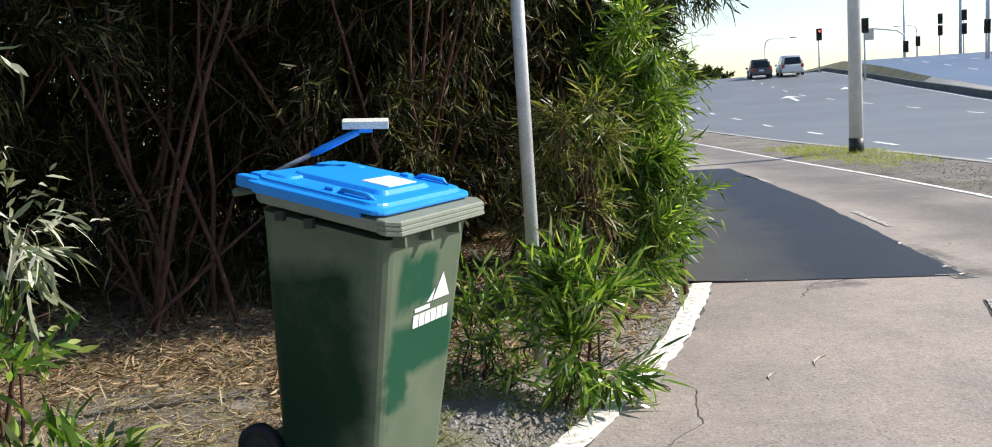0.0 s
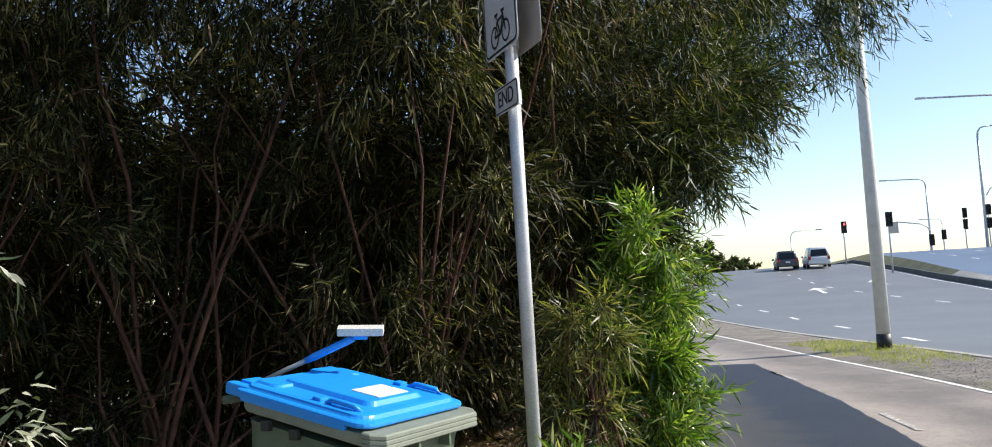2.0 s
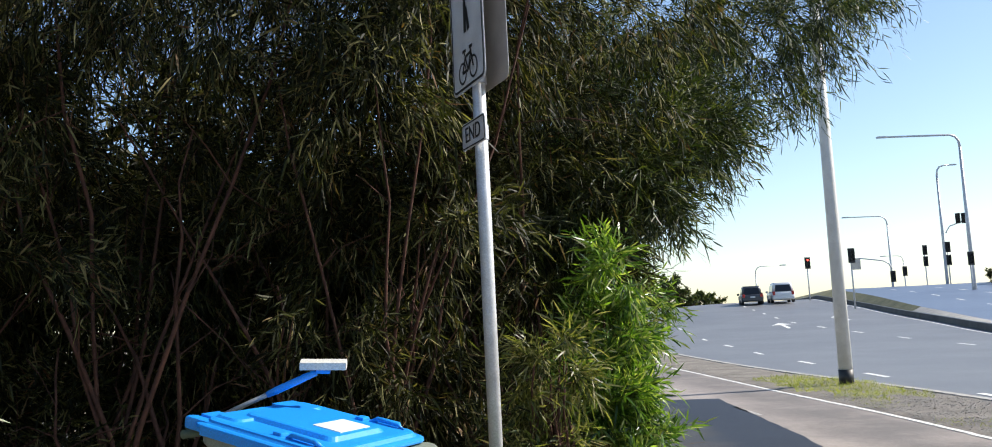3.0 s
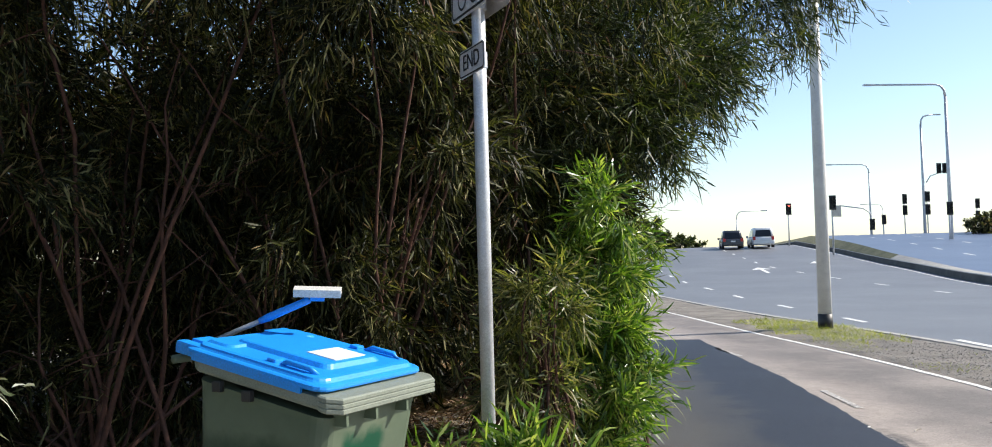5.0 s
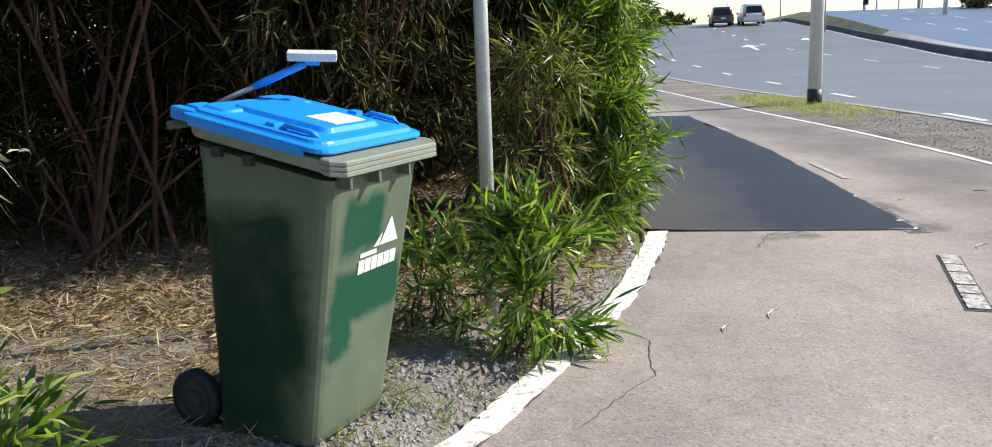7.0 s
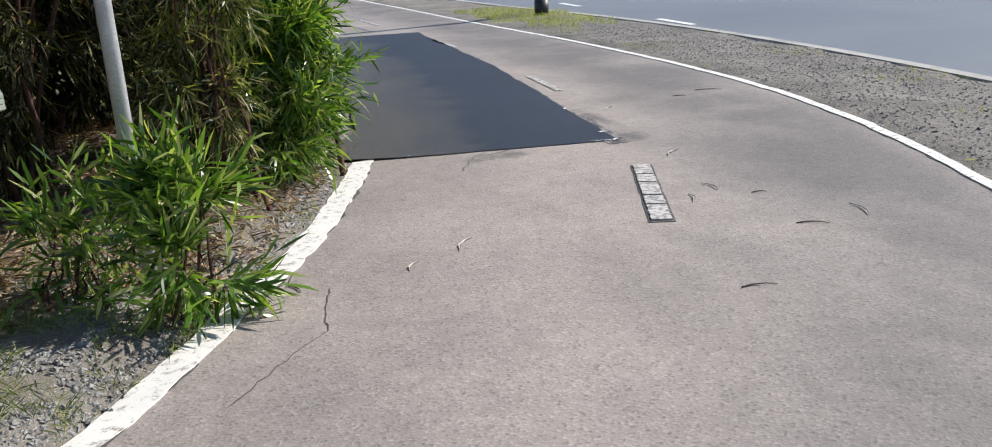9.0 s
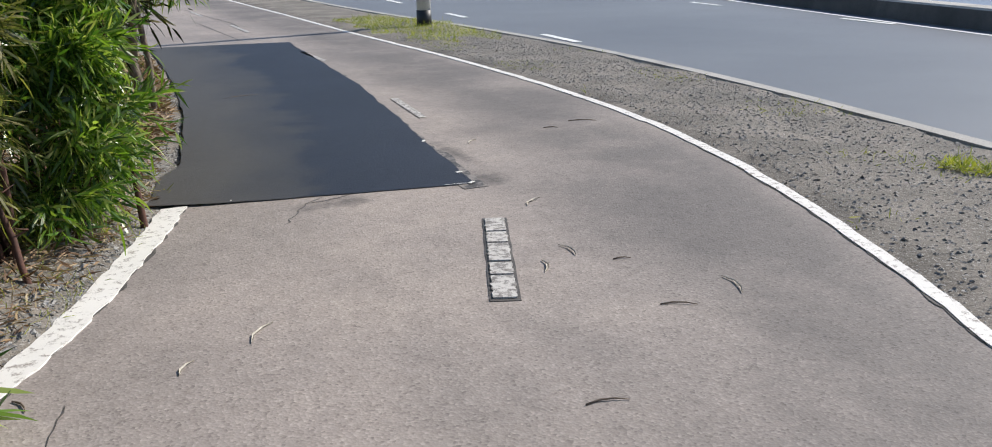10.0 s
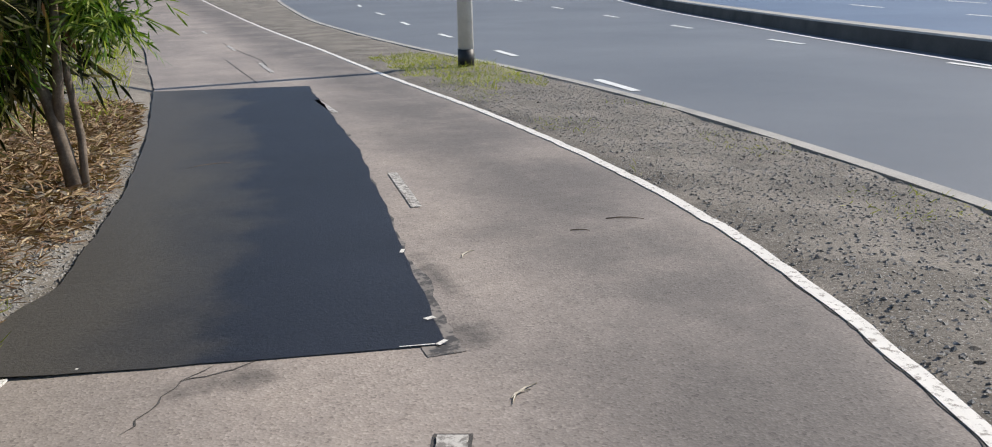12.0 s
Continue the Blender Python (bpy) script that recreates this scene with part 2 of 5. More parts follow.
M_TWIGLITTER = plain("dry_twig", (0.16, 0.12, 0.09), 0.85)


def lamp_glow(name, colour, strength):
    m, t, b = nodes_of(name)
    b.inputs["Base Color"].default_value = (*colour, 1)
    b.inputs["Emission Color"].default_value = (*colour, 1)
    b.inputs["Emission Strength"].default_value = strength
    return m


M_REDLIGHT = lamp_glow("lit_red_signal", (1.0, 0.06, 0.04), 4.0)

# ---- building tools ----


def mesh_of(name, verts, faces, smooth=False):
    me = bpy.data.meshes.new(name)
    me.from_pydata(np.asarray(verts, float).tolist() if not isinstance(verts, list) else verts, [], faces if isinstance(faces, list) else faces.tolist())
    if smooth:
        me.polygons.foreach_set("use_smooth", [True] * len(me.polygons))
    me.update()
    return me


def part(name, data, material, parent=None, label="", smooth=False):
    """Links a bmesh or mesh as one object, under a thing or a part."""
    if isinstance(data, bmesh.types.BMesh):
        me = bpy.data.meshes.new(name)
        data.to_mesh(me)
        data.free()
        if smooth:
            me.polygons.foreach_set("use_smooth", [True] * len(me.polygons))
    else:
        me = data
    if not me.materials:
        me.materials.append(material)
    ob = new(name, me)
    if parent:
        ob.parent = parent
    if label:
        ob["label"] = label
    return ob


def box(bm, x0, x1, y0, y1, z0, z1, bevel=0.0):
    r = bmesh.ops.create_cube(bm, size=1.0, matrix=Matrix.Translation(((x0 + x1) / 2, (y0 + y1) / 2, (z0 + z1) / 2)) @ Matrix.Diagonal((x1 - x0, y1 - y0, z1 - z0, 1)))
    if bevel:
        es = {e for v in r["verts"] for e in v.link_edges}
        bmesh.ops.bevel(bm, geom=list(es), offset=bevel, segments=2, profile=0.7, affect="EDGES")


def boxed(x0, x1, y0, y1, z0, z1, bevel=0.0):
    bm = bmesh.new()
    box(bm, x0, x1, y0, y1, z0, z1, bevel)
    return bm


def tube_arrays(points, radii, sides=8, closed=True):
    """Vertices and faces of a tapered tube along a bent line."""
    pts = [Vector(p) for p in points]
    vs, fs = [], []
    ref = Vector((0.31, 0.87, 0.2)).normalized()
    for i, p in enumerate(pts):
        d = (pts[min(i + 1, len(pts) - 1)] - pts[max(i - 1, 0)]).normalized()
        if abs(d.dot(ref)) > 0.95:
            ref = Vector((0.9, -0.2, 0.35)).normalized()
        a = d.cross(ref).normalized()
        b = d.cross(a)
        for k in range(sides):
            w = 2 * math.pi * k / sides
            vs.append(tuple(p + (a * math.cos(w) + b * math.sin(w)) * radii[i]))
    for i in range(len(pts) - 1):
        for k in range(sides):
            k2 = (k + 1) % sides
            fs.append([i * sides + k, i * sides + k2, (i + 1) * sides + k2, (i + 1) * sides + k])
    if closed:
        fs.append(list(range(sides))[::-1])
        fs.append([(len(pts) - 1) * sides + k for k in range(sides)])
    return vs, fs


def tube(name, points, radii, sides=10):
    if isinstance(radii, (int, float)):
        radii = [radii] * len(points)
    vs, fs = tube_arrays(points, radii, sides)
    return mesh_of(name, vs, fs, True)


def join_arrays(pieces):
    vs, fs, n = [], [], 0
    for v, f in pieces:
        vs += list(v)
        fs += [[i + n for i in q] for q in f]
        n += len(v)
    return vs, fs


def lathe(profile, sides=24):
    """A turned shape round z from (radius, height) pairs."""
    vs, fs = [], []
    for r, z in profile:
        for k in range(sides):
            w = 2 * math.pi * k / sides
            vs.append((r * math.cos(w), r * math.sin(w), z))
    for i in range(len(profile) - 1):
        for k in range(sides):
            k2 = (k + 1) % sides
            fs.append([i * sides + k, i * sides + k2, (i + 1) * sides + k2, (i + 1) * sides + k])
    return vs, fs


def interp(table, ease=0.0):
    ys = [a for a, _ in table]
    xs = [b for _, b in table]
    if not ease:
        return lambda y: float(np.interp(y, ys, xs))
    return lambda y: float(np.mean(np.interp(y + np.linspace(-ease, ease, 9), ys, xs)))


def thing(name, at, label, category, group="", rz=0.0):
    ob = new(name)
    ob.empty_display_size = 0.2
    ob.matrix_world = pose(*at, 0, 0, rz)
    return tagged(ob, label, category, group)


# ---- the lie of the land ----


def smooth01(u):
    u = min(max(u, 0.0), 1.0)
    return u * u * (3 - 2 * u)


def rise(y):
    u = (y - 22) / 58
    if u <= 0:
        return 0.0
    if u <= 1:
        return 2.1 * u * u * (1.6 - 0.6 * u)
    return 2.1 - 0.02 * (min(y, 160) - 80)


def land(x, y):
    return rise(y) * (0.75 + 0.25 * smooth01((x - 5) / 18))


# edges of path, road and median: x over y
path_left = interp([(-12, -14), (-5, -8), (0, -3.4), (2.5, -0.95), (3.45, -0.09), (3.81, 0.22), (4.41, 0.48), (4.68, 0.65), (5.29, 0.97), (6.0, 1.26), (7.2, 1.67), (8.35, 1.8), (10.2, 2.04), (12.65, 2.19), (16.7, 2.27), (25, 2.1), (42, 1.2), (90, -3)], 0.5)
path_right = interp([(-12, -2.5), (-5, 0.5), (0, 2.45), (2, 3.25), (3.62, 3.91), (4.76, 4.42), (5.65, 4.73), (6.9, 5.1), (8.5, 5.36), (10.3, 5.5), (13, 5.55), (17.1, 5.45), (23, 5.45), (40, 4.96), (90, 3)], 0.8)
road_left = interp([(-40, -5), (-12, 2.6), (-5, 4.6), (0, 5.75), (4, 6.4), (6.8, 6.86), (7.8, 7.02), (9.5, 7.28), (13, 7.55), (16.6, 7.54), (20, 7.3), (25, 7.15), (33, 7.0), (45, 7.6), (80, 10.5), (170, 16)], 1.5)
median_left = interp([(-40, 0.0), (-12, 7.4), (-5, 9.3), (0, 10.6), (5, 11.8), (12, 13.4), (14.5, 14.1), (19.4, 15.3), (24.5, 17.0), (29, 18.1), (37.5, 20.3), (44, 22.2), (52, 24.0), (63, 26.6), (79, 29.5), (170, 42)], 3.0)
median_extra = interp([(-40, 0.45), (37, 0.5), (44, 0.5), (52, 0.55), (63, 0.8), (79, 1.4), (170, 4)])


def median_right(y):
    return median_left(y) + median_extra(y)


far_edge = interp([(-40, 10), (-5, 19.5), (5, 22), (14, 24.5), (23.4, 27.2), (32.5, 32.2), (43.3, 37.0), (62, 46.3), (79, 53), (170, 80)])


def bank(y):
    """The second carriageway lies higher."""
    return 0.27 + 0.45 * smooth01((y - 30) / 40)


def ground_at(x, y):
    z = land(x, y)
    if y < 90:
        l, r, k, m, mr, f = path_left(y), path_right(y), road_left(y), median_left(y), median_right(y), far_edge(y)
        if x < l:
            z += -0.012 + 0.092 * smooth01((l - x - 0.03) / 0.4) + 0.02 * noise.noise((x * 1.3, y * 1.3, 0))
            z += 0.35 * smooth01((-1.5 - x) / 6)
        elif x < r:
            z += -0.05
        elif x < k:
            z += 0.012 + 0.02 * noise.noise((x * 1.7, y * 1.7, 3))
            if min(x - r, k - x) < 0.15:
                z -= 0.02
        elif x < mr + 0.2:
            z += -0.06
        elif x < f:
            z += bank(y) - 0.06
        else:
            z += bank(y) + 0.1 + 0.06 * min(x - f, 12)
    else:
        z -= 0.06
    return z


def spaced(stops):
    out = []
    for (a, b, n) in stops:
        out += [a + (b - a) * i / n for i in range(n)]
    return out + [stops[-1][1]]


gx = spaced([(-900, -60, 10), (-60, -8, 14), (-8, 8, 110), (8, 60, 90), (60, 900, 12)])
gy = spaced([(-600, -12, 12), (-12, 1, 26), (1, 20, 120), (20, 100, 90), (100, 180, 14), (180, 2500, 14)])
gv = [(x, y, ground_at(x, y)) for y in gy for x in gx]
nx = len(gx)
gf = [[j * nx + i, j * nx + i + 1, (j + 1) * nx + i + 1, (j + 1) * nx + i] for j in range(len(gy) - 1) for i in range(nx - 1)]
ground = part("ground", mesh_of("ground", gv, gf, True), M_DIRT)
tagged(ground, "gravelly brown dirt and roadside ground", "ground", kind="structure")


def ribbon(left, right, ys, lift, across=1, height=land, skirt=0.0):
    vs, fs = [], []
    for y in ys:
        a, b = left(y), right(y)
        for i in range(across + 1):
            x = a + (b - a) * i / across
            vs.append((x, y, height(x, y) + lift))
    w = across + 1
    for j in range(len(ys) - 1):
        for i in range(across):
            fs.append([j * w + i, j * w + i + 1, (j + 1) * w + i + 1, (j + 1) * w + i])
    if skirt:
        n = len(vs)
        for j in range(len(ys)):
            for i in (0, across):
                x, y, z = vs[j * w + i]
                vs.append((x, y, z - skirt))
        for j in range(len(ys) - 1):
            fs.append([j * w, (j + 1) * w, n + 2 * (j + 1), n + 2 * j])
            fs.append([j * w + across, n + 2 * j + 1, n + 2 * (j + 1) + 1, (j + 1) * w + across])
    me = mesh_of("ribbon", vs, fs, False)
    uv = me.uv_layers.new(name="across")
    for lp in me.loops:
        k = lp.vertex_index
        uv.data[lp.index].uv = ((k % w) / across, 0.0) if k < len(ys) * w else (float(k % 2), 0.0)
    return me


def rough_edge(f, amount, rate, seed):
    return lambda y: f(y) + amount * noise.noise((y * rate, seed, 0.5)) + amount * 0.5 * noise.noise((y * rate * 3.3, seed, 2.5))


ys_path = spaced([(-12, 1, 26), (1, 20, 190), (20, 88, 60)])
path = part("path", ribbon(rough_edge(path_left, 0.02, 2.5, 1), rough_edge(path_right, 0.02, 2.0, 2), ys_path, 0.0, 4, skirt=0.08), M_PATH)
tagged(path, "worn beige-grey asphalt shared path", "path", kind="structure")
ys_road = spaced([(-40, 0, 20), (0, 100, 100), (100, 170, 14)])
road = part("road", ribbon(road_left, median_left, ys_road, -0.012, 8, skirt=0.1), M_ROAD)
tagged(road, "grey asphalt road curving uphill", "road", kind="structure")
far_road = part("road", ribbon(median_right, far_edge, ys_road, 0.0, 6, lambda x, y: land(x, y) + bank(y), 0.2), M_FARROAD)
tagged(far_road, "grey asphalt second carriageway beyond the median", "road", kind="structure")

# asphalt repair patch
patch_right = interp([(6.8, 3.3), (8.06, 3.46), (11.1, 3.86), (16.1, 4.22), (16.6, 4.2)])


def patch_mesh():
    vs, fs = [], []
    n, w = 60, 10
    edge_r = rough_edge(patch_right, 0.025, 2.2, 7)
    for j in range(n + 1):
        s = j / n
        for i in range(w + 1):
            u = i / w
            y0 = 7.17 - 0.36 * u + 0.015 * noise.noise((u * 9, 1, 4))
            y1 = 16.62 - 0.45 * u
            y = y0 + (y1 - y0) * s
            a = path_left(y) - 0.02 + 0.02 * noise.noise((y * 3, 8, 1))
            over = smooth01((8.3 - y) / 0.55)
            a -= 0.13 * over
            b = edge_r(y)
            vs.append((a + (b - a) * u, y, 0.006 + 0.02 * over * (1 - u) ** 6))
    for j in range(n):
        for i in range(w):
            k = j * (w + 1) + i
            fs.append([k, k + 1, k + w + 2, k + w + 1])
    me = mesh_of("asphalt_patch", vs, fs)
    uv = me.uv_layers.new(name="across")
    for lp in me.loops:
        uv.data[lp.index].uv = ((lp.vertex_index % (w + 1)) / w, 0.0)
    return me


tagged(part("asphalt_patch", patch_mesh(), M_PATCH), "dark asphalt repair patch in the path, tinted blue as sky sheen", "patch", kind="structure")

# tar smeared past the edge of the repair
smear_in = lambda y: patch_right(y) - 0.1
smear_out = lambda y: patch_right(y) + 0.05 * smooth01((9.2 - y) / 2.2) + 0.05 * noise.noise((y * 2.3, 3, 6)) + 0.03 * noise.noise((y * 9, 3, 6))
part("tar_smear", ribbon(smear_in, smear_out, spaced([(6.72, 16.0, 220)]), 0.0032), M_SMEAR, path)

# painted edge lines
line_l = rough_edge(path_left, 0.016, 9.0, 11)
line_r = rough_edge(path_right, 0.015, 9.0, 12)
line = part("edge_line", ribbon(lambda y: line_l(y) - 0.085, lambda y: line_l(y) + 0.055, spaced([(-6, 1, 14), (1, 7.13, 110)]), 0.008, skirt=0.012), M_WHITE)
tagged(line, "chipped white edge strip beside the path", "line", kind="structure")
line = part("edge_line", ribbon(lambda y: line_r(y) - 0.035, lambda y: line_r(y) + 0.045, spaced([(-6, 1, 14), (1, 24, 160), (24, 80, 50)]), 0.007, skirt=0.012), M_WHITE)
tagged(line, "chipped white edge line along the path", "line", kind="structure")
line = part("edge_line", ribbon(lambda y: road_left(y) - 0.09, lambda y: road_left(y) + 0.05, spaced([(-20, 0, 20), (0, 30, 90), (30, 90, 50)]), 0.012, skirt=0.07), M_CONC)
tagged(line, "pale concrete edge strip between verge and road", "kerb", kind="structure")
line = part("edge_line", ribbon(lambda y: median_left(y) - 0.42, lambda y: median_left(y) - 0.30, ys_road, -0.006), M_ROADWHITE)
tagged(line, "solid white road line beside the median", "line", kind="structure")


# median kerb, with a dark face and a concrete top
def kerb_mesh(left, right, z0, z1):
    vs, fs = [], []
    for y in ys_road:
        a, b = left(y), right(y)
        za, zb = land(a, y), land(b, y)
        vs += [(a - 0.02, y, za - 0.1), (a + 0.03, y, za + z1 - 0.03), (a + 0.07, y, za + z1), (b, y, zb + max(z1, bank(y) + 0.03)), (b + 0.01, y, zb - 0.1)]
    for j in range(len(ys_road) - 1):
        for i in range(4):
            k = j * 5 + i
            fs.append([k, k + 1, k + 6, k + 5])
    return vs, fs


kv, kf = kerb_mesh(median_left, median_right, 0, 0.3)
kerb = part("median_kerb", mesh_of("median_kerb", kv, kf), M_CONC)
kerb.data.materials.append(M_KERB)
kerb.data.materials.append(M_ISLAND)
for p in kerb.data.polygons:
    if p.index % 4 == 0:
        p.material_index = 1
    elif p.index % 4 == 2 and p.center.y > 50:
        p.material_index = 2
tagged(kerb, "dark-faced concrete kerb of the road median", "kerb", kind="structure")


def dash(x, y, length, width, parent, lift, mat, slope=0.0, height=land):
    vs = []
    for s in range(5):
        yy = y + length * s / 4
        for q in (-0.5, 0.5):
            xx = x + slope * length * s / 4 + q * width
            vs.append((xx, yy, height(xx, yy) + lift))
    fs = [[2 * i, 2 * i + 1, 2 * i + 3, 2 * i + 2] for i in range(4)]
    return part("dash", mesh_of("dash", vs, fs), mat, parent)


row_1 = interp([(0, 6.9), (13, 7.75), (19, 8.3), (24.5, 8.8), (29.5, 9.15), (35, 9.7), (39, 9.9), (60, 12.5), (80, 16)])
row_2 = interp([(0, 11.2), (13.4, 13.22), (18.7, 13.9), (24.3, 14.85), (30, 15.6), (38, 16.4), (43, 16.8), (52, 17.6), (80, 22.5)])
for f, y0, n in ((row_1, 13.6, 13), (row_2, 2.2, 15)):
    for i in range(n):
        y = y0 + 5.35 * i
        dash(f(y), y, 1.35, 0.13, road, -0.005, M_ROADWHITE, (f(y + 1) - f(y)))
row_3 = lambda y: median_right(y) + 3.6
row_4 = lambda y: median_right(y) + 7.2
for f in (row_3, row_4):
    for i in range(14):
        y = 6 + 6.0 * i
        dash(f(y), y, 2.0, 0.14, far_road, 0.006, M_ROADWHITE, (f(y + 1) - f(y)), lambda a, b: land(a, b) + bank(b))

# centre dashes of the path, the near one in thick chipped plastic
for x, y, l, s in ((3.79, 9.05, 1.09, 0.1), (4.09, 13.5, 1.16, -0.01), (4.0, 18.3, 1.8, 0.0), (3.85, 23.2, 1.6, -0.02), (3.62, 29.2, 1.3, -0.03)):
    dash(x, y, l, 0.07, path, 0.006, M_FAINT, s)

# the near dash: thick chipped plastic blocks in a dark tarry bed
M_TAR = surface("dark_tar", (0.045, 0.04, 0.037), (0.11, 0.097, 0.086), 9.0, 120.0, 0.7, 0.6, 0.004)
D0, D1 = Vector((2.672, 5.02)), Vector((3.085, 6.04))
dd = (D1 - D0).normalized()
dn = Vector((dd.y, -dd.x))


def slab(a, b, half, z0, z1, seed, rough=0.006):
    """A low block along the dash with a ragged outline."""
    pts = []
    n = 10
    for side in (-1, 1):
        for i in range(n + 1):
            s = i / n if side < 0 else 1 - i / n
            p = D0 + dd * (a + (b - a) * s) + dn * side * (half + rough * noise.noise((s * 9, side * 3, seed)))
            pts.append((p.x, p.y))
    m = len(pts)
    vs = [(x, y, z0) for x, y in pts] + [(x, y, z1) for x, y in pts]
    fs = [list(range(m, 2 * m))] + [[k, (k + 1) % m, m + (k + 1) % m, m + k] for k in range(m)]
    return mesh_of("slab", vs, fs)


near_dash = part("dash", slab(-0.015, 1.16, 0.064, -0.01, 0.003, 1.0), M_TAR, path)
for k, (a, b) in enumerate(((0.01, 0.27), (0.29, 0.44), (0.47, 0.72), (0.74, 0.9), (0.92, 1.14))):
    part("plastic_block", slab(a, b, 0.05, 0.0, 0.010, 5.0 + k, 0.012), M_FAINT, near_dash)

# turn arrows painted on the far lanes
def arrow(x, y, lean):
    pts = [(-0.1, 0), (0.1, 0), (0.1, 3.4), (0.55, 3.2), (0.0, 5.2), (-0.55, 3.2), (-0.1, 3.4)]
    vs = [(x + a + lean * b, y + b, land(x + a + lean * b, y + b) + 0.004) for a, b in pts]
    part("arrow", mesh_of("arrow", vs, [list(range(7))]), M_ROADWHITE, road)


arrow(15.6, 46, 0.22)
arrow(20.2, 50, 0.24)


# cracks in the path
crack_no = 0


def crack(points, width=0.007):
    global crack_no
    crack_no += 1
    pts = []
    for (x0, y0), (x1, y1) in zip(points, points[1:]):
        n = max(int(math.hypot(x1 - x0, y1 - y0) / 0.05), 2)
        for i in range(n):
            s = i / n
            j = 0.022
            pts.append((x0 + (x1 - x0) * s + j * noise.noise((x0 * 7 + i * 0.9, crack_no, 1)), y0 + (y1 - y0) * s + j * noise.noise((i * 0.8, crack_no, 9))))
    pts.append(points[-1])
    vs, fs = [], []
    for i, (x, y) in enumerate(pts):
        a, b = pts[max(i - 1, 0)], pts[min(i + 1, len(pts) - 1)]
        d = Vector((b[0] - a[0], b[1] - a[1])).normalized()
        w = width * (0.35 + 0.9 * abs(noise.noise((i * 0.6, crack_no, 4)))) * (0.3 if i in (0, len(pts) - 1) else 1)
        vs += [(x - d.y * w, y + d.x * w, land(x, y) + 0.0025), (x + d.y * w, y - d.x * w, land(x, y) + 0.0025)]
    fs = [[2 * i, 2 * i + 1, 2 * i + 3, 2 * i + 2] for i in range(len(pts) - 1)]
    part("crack", mesh_of("crack", vs, fs), M_TAR, path)


crack([(1.05, 4.85), (1.0, 4.65), (0.97, 4.4), (0.83, 4.25), (0.67, 4.03), (0.58, 3.92)], 0.004)
crack([(2.1, 6.5), (2.2, 6.7), (2.3, 6.87), (2.42, 6.97)], 0.006)
crack([(2.28, 6.86), (2.5, 6.9), (2.62, 6.98)], 0.008)
crack([(3.78, 25.6), (3.95, 22.5), (4.09, 20.7), (4.05, 19.5)], 0.02)
crack([(3.51, 21.05), (3.55, 19.5), (3.6, 17.9), (3.62, 17.0)], 0.02)

# scraps of old white paint at the edge of the repair
for a, b, w in (((1.70, 7.165), (1.76, 7.155), 0.006), ((1.83, 7.14), (1.93, 7.12), 0.008), ((3.12, 6.85), (3.26, 6.825), 0.005), ((3.27, 6.81), (3.31, 6.85), 0.016), ((3.3, 7.1), (3.34, 7.12), 0.02), ((3.45, 8.1), (3.47, 8.16), 0.015)):
    d = Vector((b[0] - a[0], b[1] - a[1])).normalized() * w
    vs = [(a[0] - d.y, a[1] + d.x, 0.01), (b[0] - d.y * 0.6, b[1] + d.x * 0.6, 0.01), (b[0] + d.y * 0.9, b[1] - d.x * 0.9, 0.01), (a[0] + d.y * 0.5, a[1] - d.x * 0.5, 0.01)]
    part("paint_scrap", mesh_of("paint_scrap", vs, [[3, 2, 1, 0]]), M_WHITE, path)


# fallen leaves and twigs lying on the path
def fallen(x0, y0, x1, y1, dark):
    d = Vector((x1 - x0, y1 - y0))
    q = Vector((-d.y, d.x)) * 0.12
    root = thing("fallen_leaf" if not dark else "fallen_twig", (x0, y0, land(x0, y0)), "dry curled leaf lying on the path" if not dark else "dark dry twig lying on the path", "leaf" if not dark else "twig", "leaves and twigs on the path")
    pts = [(0, 0, 0.004), (d.x * 0.35 + q.x, d.y * 0.35 + q.y, 0.006), (d.x * 0.7 + q.x * 0.8, d.y * 0.7 + q.y * 0.8, 0.007), (d.x, d.y, 0.004)]
    if dark:
        part("stick", tube("stick", pts, [0.003, 0.004, 0.003, 0.0015], 6), M_TWIGLITTER, root)
    else:
        vs = []
        for (x, y, z), w in zip(pts, (0.001, 0.006, 0.005, 0.001)):
            n = Vector((-d.y, d.x)).normalized() * w
            vs += [(x + n.x, y + n.y, z + 0.002), (x, y, z - 0.002), (x - n.x, y - n.y, z + 0.002)]
        fs = []
        for i in range(3):
            for k in range(2):
                a = 3 * i + k
                fs.append([a, a + 1, a + 4, a + 3])
        part("blade", mesh_of("blade", vs, fs), M_DEADLEAF, root)


M_DEADLEAF = surface("pale_dead_leaf", (0.3, 0.26, 0.2), (0.52, 0.48, 0.4), 20.0, 120.0, 0.7, 0.3, 0.001)
for q in ((3.19, 5.54, 3.19, 5.37, 0), (3.02, 5.38, 2.96, 5.23, 0), (3.31, 5.24, 3.39, 5.22, 1), (3.19, 4.69, 3.32, 4.62, 1), (3.6, 4.84, 3.55, 4.64, 0), (1.67, 5.06, 1.78, 5.22, 0), (3.37, 6.26, 3.46, 6.3, 0), (3.72, 7.9, 3.82, 8.0, 0), (2.52, 4.1, 2.66, 4.07, 1), (0.89, 4.95, 0.93, 4.85, 1), (3.36, 6.22, 3.5, 6.34, 0), (4.75, 8.3, 4.95, 8.2, 1), (4.45, 8.15, 4.55, 8.1, 1), (2.45, 11.0, 2.85, 11.1, 1), (1.4, 4.9, 1.46, 5.0, 0)):
    fallen(*q[:4], q[4])

